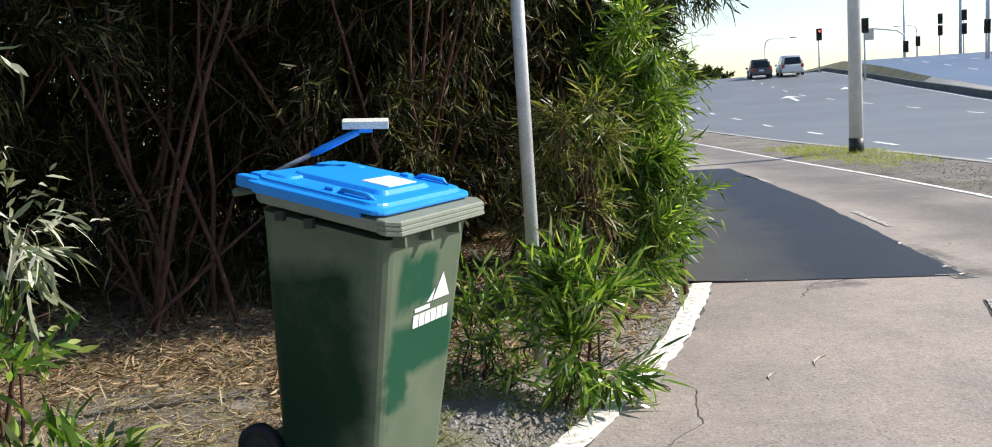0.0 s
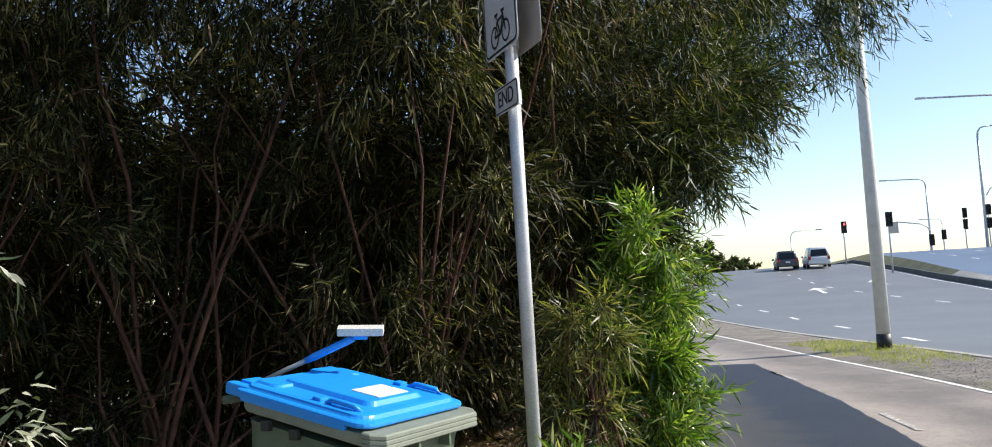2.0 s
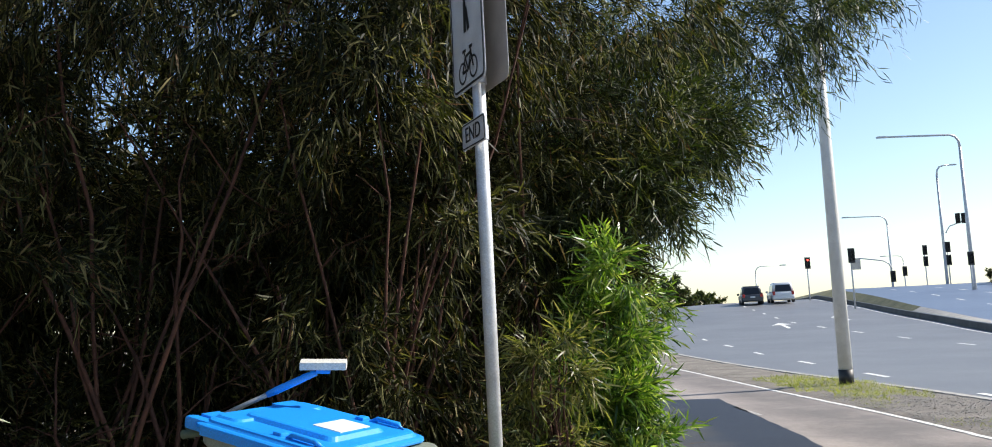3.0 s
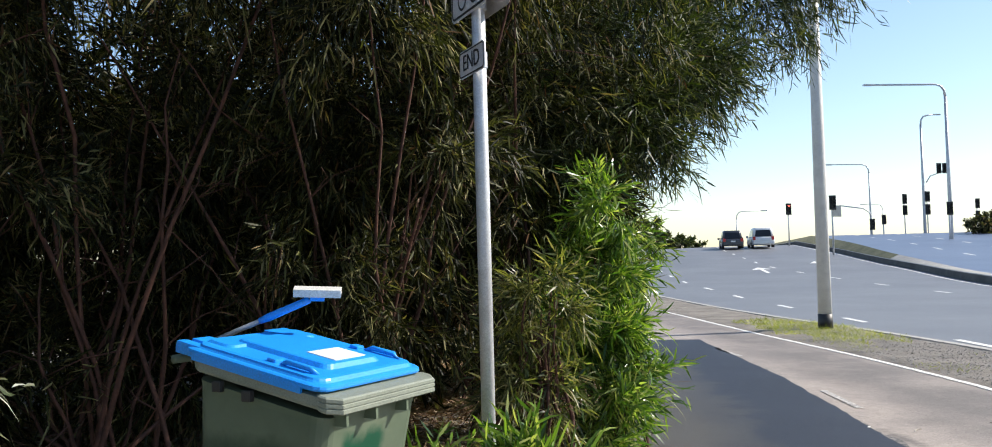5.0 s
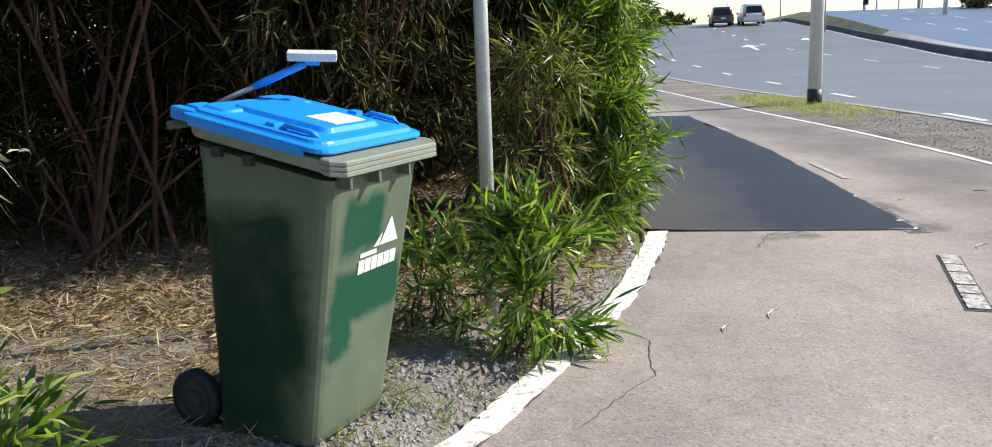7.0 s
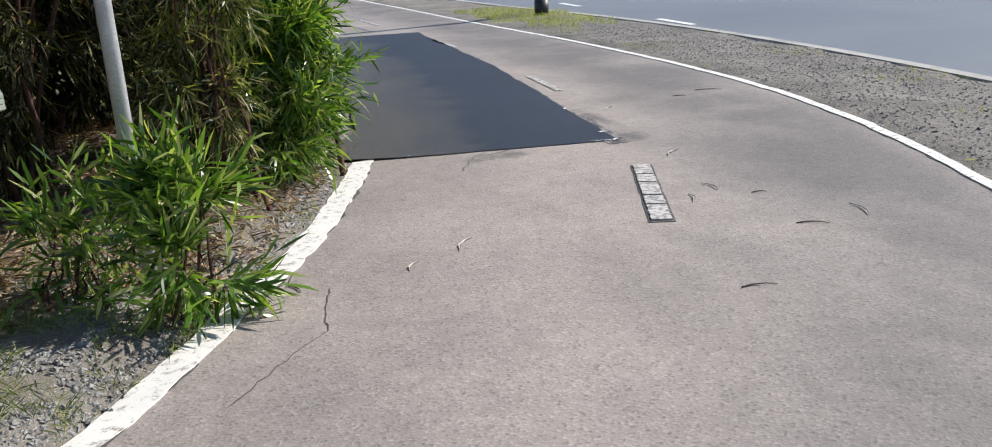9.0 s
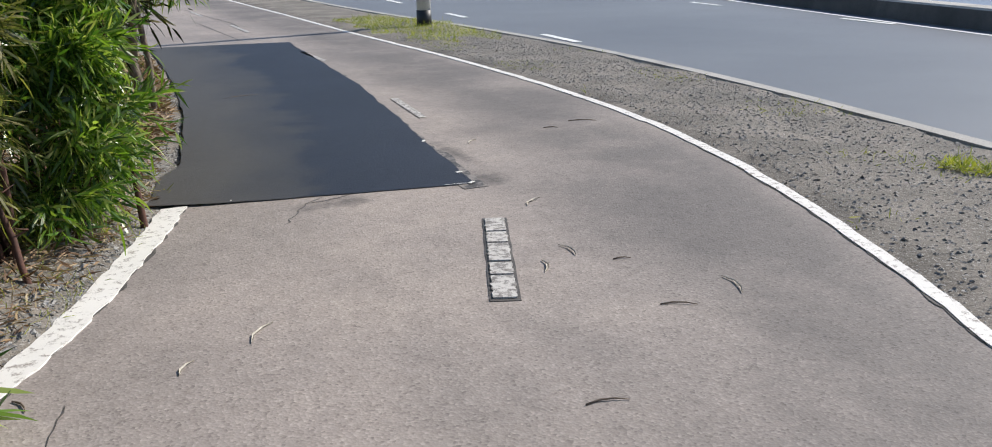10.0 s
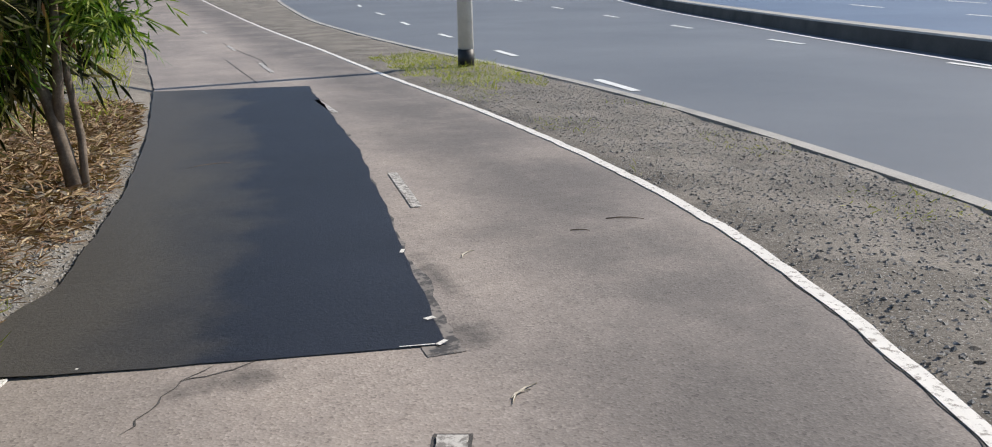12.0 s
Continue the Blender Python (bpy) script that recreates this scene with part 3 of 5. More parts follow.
# ragged dark seam between the white strip and the asphalt
seam_a = rough_edge(path_left, 0.010, 9.0, 11)
seam_b = rough_edge(path_left, 0.03, 11.0, 31)
seam = part("seam", ribbon(lambda y: seam_a(y) + 0.03, lambda y: seam_b(y) + 0.062, spaced([(-4, 1, 20), (1, 7.13, 130)]), 0.0035), M_TAR, path)

# dark ragged crack along the inner side of the outer line
part("seam", ribbon(lambda y: line_r(y) - 0.04 - 0.012 * abs(noise.noise((y * 11, 4, 1))), lambda y: line_r(y), spaced([(1, 7.0, 150)]), 0.0035), M_TAR, path)

# ---- foliage ----
rng = np.random.default_rng(7)


def unit(a):
    return a / np.maximum(np.linalg.norm(a, axis=-1, keepdims=True), 1e-9)


def leaves(base, dirs, length, width, curl, normal_bias=0.0):
    """Narrow bent blades: arrays of vertices and faces. base, dirs: (n, 3); length, width: (n,)."""
    n = len(base)
    d = unit(dirs)
    side = unit(np.cross(d, rng.normal(size=(n, 3)) + np.array([0, 0, normal_bias])))
    nor = np.cross(side, d)
    bend = (rng.random((n, 1)) * 1.4 - 0.4) * curl
    L, W = length[:, None], width[:, None]

    def along(s):
        return base + d * L * s + (nor * 0.6 + np.array([0, 0, -0.8])) * L * bend * s * s

    a = along(0.0)
    p1, p2, tip = along(0.3), along(0.68), along(1.0)
    v = np.stack([a, p1 - side * W * 0.5, p1 + side * W * 0.5, p2 - side * W * 0.42, p2 + side * W * 0.42, tip], 1).reshape(-1, 3)
    k = (np.arange(n) * 6)[:, None]
    tri = np.concatenate([k + np.array([[0, 1, 2]]), k + np.array([[3, 5, 4]])])
    quad = k + np.array([[1, 3, 4, 2]])
    return v, tri, quad


def leaf_mesh(name, blades):
    """One mesh from blade arrays, written straight into its buffers."""
    vs = np.concatenate([b[0] for b in blades])
    off, tris, quads = 0, [], []
    for v, t, q in blades:
        tris.append(t + off)
        quads.append(q + off)
        off += len(v)
    tris, quads = np.concatenate(tris), np.concatenate(quads)
    me = bpy.data.meshes.new(name)
    me.vertices.add(len(vs))
    me.vertices.foreach_set("co", vs.astype(np.float32).ravel())
    loops = np.concatenate([tris.ravel(), quads.ravel()]).astype(np.int32)
    me.loops.add(len(loops))
    me.loops.foreach_set("vertex_index", loops)
    starts = np.concatenate([np.arange(len(tris)) * 3, len(tris) * 3 + np.arange(len(quads)) * 4]).astype(np.int32)
    me.polygons.add(len(starts))
    me.polygons.foreach_set("loop_start", starts)
    me.update(calc_edges=True)
    me.validate()
    return me


def sprays(origins, outward, per, spread, leaf_len, leaf_w, droop, curl=0.5, stretch=1.0):
    """Twigs with leaves set along them. Returns blades and twig lines."""
    n = len(origins)
    tw_len = (0.22 + 0.3 * rng.random((n, 1))) * stretch
    d = unit(outward + rng.normal(size=(n, 3)) * spread + np.array([0, 0, -droop]))
    s = (np.arange(per)[None, :] + rng.random((n, per))) / per
    base = origins[:, None, :] + d[:, None, :] * (tw_len * s)[:, :, None] + np.array([0, 0, -1.0]) * (droop * 0.35 * tw_len * s * s)[:, :, None]
    ld = d[:, None, :] * 0.9 + rng.normal(size=(n, per, 3)) * 0.42 + np.array([0, 0, -droop * 0.5])
    m = n * per
    ll = leaf_len * (0.6 + 0.8 * rng.random(m))
    ww = leaf_w * (0.7 + 0.6 * rng.random(m))
    return leaves(base.reshape(-1, 3), ld.reshape(-1, 3), ll, ww, curl)


def blob_points(blobs, count, shell=0.55):
    """Points and outward ways in a union of ellipsoids (x, y, z, rx, ry, rz), more of them near the skin."""
    vol = np.array([b[3] * b[4] * b[5] for b in blobs]) ** 0.8
    pick = rng.choice(len(blobs), count, p=vol / vol.sum())
    b = np.array(blobs)[pick]
    u = unit(rng.normal(size=(count, 3)))
    r = shell + (1 - shell) * rng.random((count, 1)) ** 0.8
    way = unit(u / b[:, 3:])
    if count > 150:
        # twigs gather in tufts at the branch ends, each tuft leaning its own way, with gaps between
        k = rng.integers(0, count // 20, count)
        b, u, r = b[k], u[k], r[k]
        way = unit(way[k] + rng.normal(size=(count, 3))[k] * 0.45)
        u = unit(u + rng.normal(size=(count, 3)) * 0.09)
        r = r + rng.normal(size=(count, 1)) * 0.06
    lump = 1 + 0.16 * np.sin(u[:, :1] * 7 + b[:, :1] * 5) + 0.14 * np.sin(u[:, 2:] * 9 + b[:, 1:2] * 3) + 0.06 * rng.normal(size=(count, 1))
    p = b[:, :3] + u * b[:, 3:] * r * lump
    return p, way


def stem_set(base, blobs, count, thick, wobble=0.12, spread=0.25):
    """Bent tapering stems from the ground into the crown."""
    pieces = []
    for i in range(count):
        b = blobs[i % len(blobs)]
        end = np.array(b[:3]) + rng.normal(size=3) * np.array(b[3:]) * (0.6 if b[3] > 0.45 else 0.3)
        a = np.array([base[0] + rng.normal() * spread, base[1] + rng.normal() * spread, ground_at(base[0], base[1]) - 0.08])
        pts, rad = [], []
        n = 7
        off = np.zeros(3)
        for k in range(n + 1):
            s = k / n
            off = off + rng.normal(size=3) * wobble * 0.6 * min(1.0, b[3])
            p = a + (end - a) * s + off * min(1, 3 * s) * (1 - 0.4 * s)
            p[2] = a[2] + (end[2] - a[2]) * (s ** 0.85)
            pts.append(tuple(p))
            rad.append(thick * (1 - 0.8 * s) * (0.8 + 0.4 * rng.random()) + 0.003)
        pieces.append((pts, rad))
        for q in range(5):
            k = int(rng.integers(2, n))
            p0 = np.array(pts[k])
            way = unit(rng.normal(size=3) + np.array([0, 0, 0.5]))
            ln = (0.35 + 0.6 * rng.random()) * min(1.0, max(b[3:]) * (0.9 if b[3] > 0.45 else 0.5))
            pieces.append(([tuple(p0), tuple(p0 + way * ln * 0.5 + rng.normal(size=3) * 0.04), tuple(p0 + way * ln + np.array([0, 0, -0.05]))], [rad[k] * 0.5, rad[k] * 0.35, 0.002]))
    return pieces


def shrub(name, base, blobs, twigs, per, leaf_len, leaf_w, leaf_mat, stems, thick, label, category, droop=0.35, shell=0.5, stem_mat=None, spread=0.7, inner=0.0, curl=0.5, stretch=1.0, stem_spread=0.25):
    root = thing(name, (base[0], base[1], ground_at(base[0], base[1])), label, category, "shrubs beside the path")
    inv = -np.array([base[0], base[1], ground_at(base[0], base[1])])
    pts, out = blob_points(blobs, twigs, shell)
    floor = np.array([ground_at(x, y) for x, y in pts[:, :2]]) + 0.06
    keep = pts[:, 2] > floor
    blades = [sprays(pts[keep] + inv, out[keep], per, spread, leaf_len, leaf_w, droop, curl, stretch)]
    if inner:
        p2, o2 = blob_points(blobs, int(twigs * inner), 0.0)
        blades.append(sprays(p2 + inv, o2, per, 1.2, leaf_len * 0.9, leaf_w, droop, curl))
    part("crown", leaf_mesh("crown", blades), leaf_mat, root)
    if stems:
        for k, (p, r) in enumerate(stem_set(base, blobs, stems, thick, spread=stem_spread)):
            p = [tuple(np.array(q) + inv) for q in p]
            v, f = tube_arrays(p, r, 7 if len(p) > 4 else 5, False)
            part("stem" if len(p) > 4 else "branch", mesh_of("stem", v, f, True), stem_mat or M_STEM, root)
    return root


HEDGE = "dense willow-leaved shrub with shade-darkened leaves and brown stems"
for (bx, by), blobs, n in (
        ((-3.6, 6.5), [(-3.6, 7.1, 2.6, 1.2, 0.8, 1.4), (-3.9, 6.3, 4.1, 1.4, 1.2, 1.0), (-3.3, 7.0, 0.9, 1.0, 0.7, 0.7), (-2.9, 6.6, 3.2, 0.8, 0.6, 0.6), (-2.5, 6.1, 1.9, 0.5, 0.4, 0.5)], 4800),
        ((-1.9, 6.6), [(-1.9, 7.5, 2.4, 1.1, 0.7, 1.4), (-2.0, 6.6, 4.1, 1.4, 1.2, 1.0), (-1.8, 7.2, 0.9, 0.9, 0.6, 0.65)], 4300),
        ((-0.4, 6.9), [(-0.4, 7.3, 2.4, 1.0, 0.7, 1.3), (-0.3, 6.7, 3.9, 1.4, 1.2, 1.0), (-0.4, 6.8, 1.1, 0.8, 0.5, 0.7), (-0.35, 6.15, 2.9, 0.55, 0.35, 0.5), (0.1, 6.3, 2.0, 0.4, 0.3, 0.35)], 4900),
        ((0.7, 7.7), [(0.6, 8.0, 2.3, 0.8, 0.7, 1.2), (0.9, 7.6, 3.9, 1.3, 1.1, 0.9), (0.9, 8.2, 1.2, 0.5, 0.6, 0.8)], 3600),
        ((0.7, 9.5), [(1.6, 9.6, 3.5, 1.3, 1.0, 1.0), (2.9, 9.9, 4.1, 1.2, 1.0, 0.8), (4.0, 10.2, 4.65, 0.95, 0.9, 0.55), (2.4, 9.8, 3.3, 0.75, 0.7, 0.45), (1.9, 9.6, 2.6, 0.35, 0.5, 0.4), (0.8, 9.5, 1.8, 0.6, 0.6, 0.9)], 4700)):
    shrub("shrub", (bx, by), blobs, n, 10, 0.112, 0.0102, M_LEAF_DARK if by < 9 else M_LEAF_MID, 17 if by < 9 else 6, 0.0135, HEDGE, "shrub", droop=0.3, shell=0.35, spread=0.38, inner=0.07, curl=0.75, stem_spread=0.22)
BRIGHT = "bright green willow-leaved shrub leaning over the path edge"
shrub("shrub", (1.05, 6.85), [(1.05, 6.72, 0.5, 0.34, 0.3, 0.26), (0.95, 6.7, 0.3, 0.3, 0.3, 0.16), (1.4, 6.68, 0.6, 0.16, 0.2, 0.1), (1.12, 6.9, 0.95, 0.3, 0.3, 0.26), (1.18, 7.0, 1.32, 0.24, 0.3, 0.22), (1.25, 6.95, 1.75, 0.2, 0.25, 0.2)], 1800, 8, 0.105, 0.0125, M_LEAF_BRIGHT, 9, 0.016, BRIGHT, "shrub", droop=0.1, shell=0.35, stem_spread=0.12, stretch=0.5)
shrub("shrub", (0.72, 6.35), [(0.68, 6.38, 0.62, 0.24, 0.22, 0.34), (0.74, 6.36, 1.1, 0.26, 0.24, 0.3)], 520, 8, 0.1, 0.0095, M_LEAF_OLIVE, 22, 0.013, "olive willow-leaved shrub with straw-coloured dry leaves", "shrub", droop=0.3, shell=0.3, stem_spread=0.14, stretch=0.6, curl=0.8)
shrub("shrub", (1.05, 7.95), [(1.15, 7.9, 1.85, 0.35, 0.45, 0.45), (1.4, 7.95, 2.4, 0.5, 0.55, 0.45), (1.75, 8.2, 2.75, 0.45, 0.5, 0.36), (1.95, 8.3, 3.05, 0.65, 0.6, 0.4)], 2100, 9, 0.11, 0.0105, M_LEAF_MID, 7, 0.02, "green willow-leaved shrub arching out over the path", "shrub", droop=0.15, shell=0.3, stem_spread=0.1, curl=0.6)
shrub("tree", (1.73, 10.3), [(1.3, 10.5, 2.2, 0.8, 0.9, 0.7), (1.2, 10.7, 3.4, 1.3, 1.2, 1.0), (2.1, 10.25, 1.26, 0.32, 0.35, 0.34), (1.75, 10.5, 1.6, 0.45, 0.4, 0.35), (1.3, 10.4, 1.15, 0.35, 0.4, 0.35), (1.15, 10.1, 0.8, 0.3, 0.3, 0.25)], 3600, 9, 0.11, 0.015, M_LEAF_BRIGHT, 0, 0.05, "small green willow-leaved tree with a forked grey trunk", "tree", droop=0.3, shell=0.3, stretch=0.75)
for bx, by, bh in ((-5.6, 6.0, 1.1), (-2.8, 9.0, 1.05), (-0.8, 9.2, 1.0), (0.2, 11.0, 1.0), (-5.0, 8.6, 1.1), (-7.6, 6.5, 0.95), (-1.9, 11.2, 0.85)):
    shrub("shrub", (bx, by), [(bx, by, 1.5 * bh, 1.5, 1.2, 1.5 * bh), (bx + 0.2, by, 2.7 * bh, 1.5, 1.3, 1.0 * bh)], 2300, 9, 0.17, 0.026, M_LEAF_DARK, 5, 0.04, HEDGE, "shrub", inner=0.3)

# forked trunk of the small tree
tree = [o for o in scene.objects if o.name == "tree"][0]
for p, r in (([(0, 0, -0.08), (-0.04, 0.0, 0.25), (-0.1, 0.02, 0.6), (-0.25, 0.05, 1.0), (-0.4, 0.1, 1.8), (-0.5, 0.2, 2.8)], [0.062, 0.05, 0.044, 0.036, 0.026, 0.01]),
             ([(0.05, 0, -0.08), (0.07, 0.02, 0.35), (0.03, 0.05, 0.8), (0.06, 0.08, 1.4), (0.1, 0.1, 2.4)], [0.03, 0.027, 0.025, 0.022, 0.01]),
             ([(-0.06, 0.02, 0.45), (-0.02, -0.03, 0.75), (0.02, -0.1, 1.2), (0.1, -0.2, 1.9)], [0.04, 0.034, 0.028, 0.01])):
    part("trunk", tube("trunk", p, r, 9), M_BARK, tree)

shrub("shrub", (0.46, 4.75), [(0.5, 4.72, 0.22, 0.16, 0.15, 0.12), (0.62, 4.66, 0.16, 0.1, 0.12, 0.07), (0.56, 4.76, 0.42, 0.09, 0.1, 0.1), (0.6, 4.82, 0.54, 0.06, 0.06, 0.08), (0.36, 4.64, 0.1, 0.13, 0.12, 0.05)], 200, 8, 0.125, 0.0145, M_LEAF_BRIGHT, 9, 0.005, "leafy green clump growing beside the sign post", "shrub", droop=-0.25, shell=0.2, curl=0.5, stretch=0.5, stem_spread=0.09)
shrub("shrub", (0.16, 5.05), [(0.2, 4.9, 0.28, 0.17, 0.13, 0.18), (0.08, 5.15, 0.36, 0.16, 0.14, 0.18), (0.28, 4.75, 0.14, 0.14, 0.12, 0.08)], 84, 8, 0.11, 0.0135, M_LEAF_BRIGHT, 8, 0.004, "straggly green shoots growing between bin and sign post", "shrub", droop=-0.2, shell=0.1, curl=0.6, stretch=0.55, stem_spread=0.1)
shrub("shrub", (-1.4, 3.25), [(-1.15, 3.2, 1.08, 0.14, 0.2, 0.09), (-1.34, 3.2, 1.66, 0.14, 0.2, 0.12)], 95, 8, 0.066, 0.0125, M_LEAF_GREY, 6, 0.007, "straggly grey-green shrub with curling narrow leaves", "shrub", droop=0.25, shell=0.2, curl=1.3, stretch=0.5, stem_spread=0.06)
shrub("shrub", (-1.25, 3.2), [(-1.2, 3.2, 0.74, 0.1, 0.14, 0.12)], 34, 7, 0.085, 0.017, M_LEAF_BRIGHT, 4, 0.005, "young green shoots under a grey-green shrub", "shrub", droop=-0.1, shell=0.2, curl=0.8, stretch=0.5, stem_spread=0.05)
shrub("shrub", (-1.1, 3.3), [(-1.06, 3.3, 0.36, 0.14, 0.14, 0.08), (-1.16, 3.25, 0.26, 0.14, 0.14, 0.12)], 76, 7, 0.115, 0.02, M_LEAF_BRIGHT, 5, 0.005, "low bright green seedling shrub in dry grass", "shrub", droop=-0.45, shell=0.2, curl=0.7, stretch=0.5, stem_spread=0.06)
# unseen hedge copies added to the side and behind, to block sky light
hedge = [o for o in scene.objects if o.name.startswith("shrub") and o.parent is None][0]
for hx, hy, hr in ((-5.2, 3.2, 100), (-5.6, 0.0, 60), (-6.4, -3.0, 20)):
    copy_thing(hedge, pose(hx, hy, ground_at(hx, hy), 0, 0, hr))
for bx, by, hh in ((-1.5, 44, 3.4), (-6, 38, 3.6), (2.0, 58, 3.0), (6.0, 88, 3.5), (12, 92, 3.5), (17, 95, 3.2)):
    bz = land(bx, by)
    shrub("tree", (bx, by), [(bx, by, bz + hh * 0.75, 2.2, 2.0, hh * 0.5), (bx + 1.6, by, bz + hh * 0.6, 1.8, 1.5, hh * 0.4)], 420, 8, 0.45, 0.16, M_LEAF_DARK, 2, 0.1, "dark green tree beyond the end of the path", "tree", shell=0.2)

# ---- litter, straw, gravel, grass ----


def scatter_blades(name, label, category, mat, count, area, length, width, upright, cover=None, lift=0.01):
    """Loose blades lying on or rising from the ground inside x0, x1, y0, y1."""
    x0, x1, y0, y1 = area
    p = np.stack([x0 + (x1 - x0) * rng.random(count), y0 + (y1 - y0) * rng.random(count)], 1)
    if cover:
        p = np.array([q for q in p if cover(q[0], q[1])])
    z = np.array([ground_at(a, b) for a, b in p])
    base = np.column_stack([p, z + lift * rng.random(len(p))])
    d = rng.normal(size=(len(p), 3))
    d[:, 2] = np.abs(d[:, 2]) * 0.15 + upright
    me = leaf_mesh(name, [leaves(base, d, length * (0.5 + rng.random(len(p))), width * (0.6 + 0.8 * rng.random(len(p))), 0.5)])
    return tagged(part(name, me, mat), label, category, kind="stuff")


off_path = lambda m: (lambda x, y: x < path_left(y) - m)
scatter_blades("leaf_litter", "dry reddish-brown leaf litter under the shrubs", "litter", M_LITTER, 60000, (-5, 2.2, 3.4, 9.5), 0.08, 0.008, 0.1, lambda x, y: x < path_left(y) - (0.75 if y < 5 else 0.16) and (y > 4.6 + 0.9 * noise.noise((x * 0.9, y * 0.9, 8.0)) or x > -0.3), 0.03)
scatter_blades("leaf_litter", "dry brown leaf litter under the tree", "litter", M_LITTER, 24000, (-0.5, 2.2, 9.0, 15), 0.09, 0.013, 0.08, off_path(0.12), 0.03)
scatter_blades("dry_grass", "straw-coloured dry grass in the sun", "grass", M_STRAW, 46000, (-4.6, -0.2, 1.0, 6.6), 0.085, 0.0042, 0.14, lambda x, y: x < path_left(y) - 0.5 and ((x + 1.7) / 1.9) ** 2 + ((y - 4.2) / 2.1) ** 2 < 1 + 0.8 * noise.noise((x * 1.1, y * 1.1, 6.0)) + 0.4 * noise.noise((x * 5, y * 5, 6.0)))
scatter_blades("grass", "thin green grass at the path edge", "grass", M_GRASS, 9000, (-1.6, 1.7, 2.6, 8), 0.07, 0.003, 0.9, lambda x, y: path_left(y) - 1.1 < x < path_left(y) - 0.07 and noise.noise((x * 2.6, y * 2.6, 5.0)) > 0.12)
scatter_blades("grass", "sparse weeds on the gravel verge", "grass", M_GRASS, 9000, (4.5, 7.6, 5, 22), 0.05, 0.004, 0.7, lambda x, y: path_right(y) + 0.08 < x < road_left(y) - 0.1 and noise.noise((x * 1.1, y * 0.7, 9.0)) > 0.22)
scatter_blades("grass", "green grass beyond the tree beside the path", "grass", M_GRASS, 14000, (-5, 2.2, 13, 36), 0.14, 0.012, 1.0, off_path(0.3))
tuft = lambda x, y: path_right(y) + 0.06 < x < road_left(y) - 0.1 and (x - 6.5) ** 2 / 0.7 + (y - 17.3) ** 2 / 8 < 1 + 0.8 * noise.noise((x * 2.2, y * 1.1, 0))
scatter_blades("grass", "yellow-green grass tufts round the lamp post foot", "grass", M_GRASS, 9000, (5.4, 7.5, 14, 24), 0.09, 0.006, 1.0, tuft)
scatter_blades("grass", "small yellow-green grass tuft on the gravel verge", "grass", M_GRASS, 260, (5.9, 6.08, 5.42, 5.78), 0.09, 0.006, 0.8)


def stones(name, label, count, y0, y1, lo, hi, size, material, cover=None):
    """Loose angular stones in the strip between lo(y) and hi(y), joined."""
    tet = np.array([(1, 0, 0), (-0.8, 0.5, 0), (-0.6, -0.7, 0), (0.1, -0.9, 0.1), (0.2, 0.1, 0.7), (-0.3, 0.6, 0.4)])
    hull = [[0, 1, 4], [1, 2, 4], [2, 3, 4], [3, 0, 4], [0, 5, 1], [0, 4, 5], [1, 5, 4]]
    vs, fs = [], []
    for _ in range(count):
        y = y0 + (y1 - y0) * rng.random()
        x = lo(y) + (hi(y) - lo(y)) * rng.random()
        if cover and not cover(x, y):
            continue
        s = size * (0.4 + rng.random() ** 2 * 1.3)
        a = rng.random() * 6.28
        c, q = math.cos(a), math.sin(a)
        z = ground_at(x, y)
        n = len(vs)
        for v in tet * (1 + 0.3 * rng.normal(size=(6, 3))):
            vs.append((x + s * (v[0] * c - v[1] * q), y + s * (v[0] * q + v[1] * c), z + s * v[2] * 0.8))
        fs += [[i + n for i in f] for f in hull]
    return tagged(part(name, mesh_of(name, vs, fs), material), label, "gravel", kind="stuff")


stones("gravel", "loose pale grey gravel beside the path", 15000, 2.5, 5.2, lambda y: path_left(y) - 1.0, lambda y: path_left(y) - 0.06, 0.0098, M_STONE, lambda x, y: y < 4.1 or x > path_left(y) - 0.2 or noise.noise((x * 4, y * 4, 7.0)) > 0.1)
stones("gravel", "loose pale grey gravel beside the path", 6500, 5.2, 12, lambda y: path_left(y) - 0.26, lambda y: path_left(y) + 0.005, 0.012, M_STONE)
stones("gravel", "loose grey gravel on the verge", 20000, 3, 16, lambda y: path_right(y) + 0.04, lambda y: road_left(y) - 0.1, 0.010, M_STONE)
M_CLOD = surface("dark_soil_clod", (0.05, 0.044, 0.038), (0.13, 0.115, 0.1), 9.0, 90.0, 0.95, 0.6, 0.004)
stones("soil_clods", "dark soil clods and bark on the verge", 190, 3, 16, lambda y: path_right(y) + 0.1, lambda y: road_left(y) - 0.15, 0.015, M_CLOD, lambda x, y: noise.noise((x * 1.2, y * 1.2, 2.0)) > -0.05)
# these clods also put the clump's shade on the gravel as dark colour
stones("soil_clods", "dark soil and bark laid as shade round the leafy clump", 7000, 3.3, 5.3, lambda y: -0.05, lambda y: path_left(y) - 0.1, 0.011, M_CLOD, lambda x, y: x > 0.2 + 0.3 * noise.noise((x * 3, y * 3, 4.0)) + 0.25 * rng.random())
scatter_blades("grass", "thin green grass between bin and clump", "grass", M_WEED, 5200, (-0.3, 0.85, 3.3, 4.9), 0.075, 0.0035, 0.8, lambda x, y: x < path_left(y) - 0.08 and noise.noise((x * 5, y * 5, 3.0)) > 0.05)

# ---- wheelie bin ----


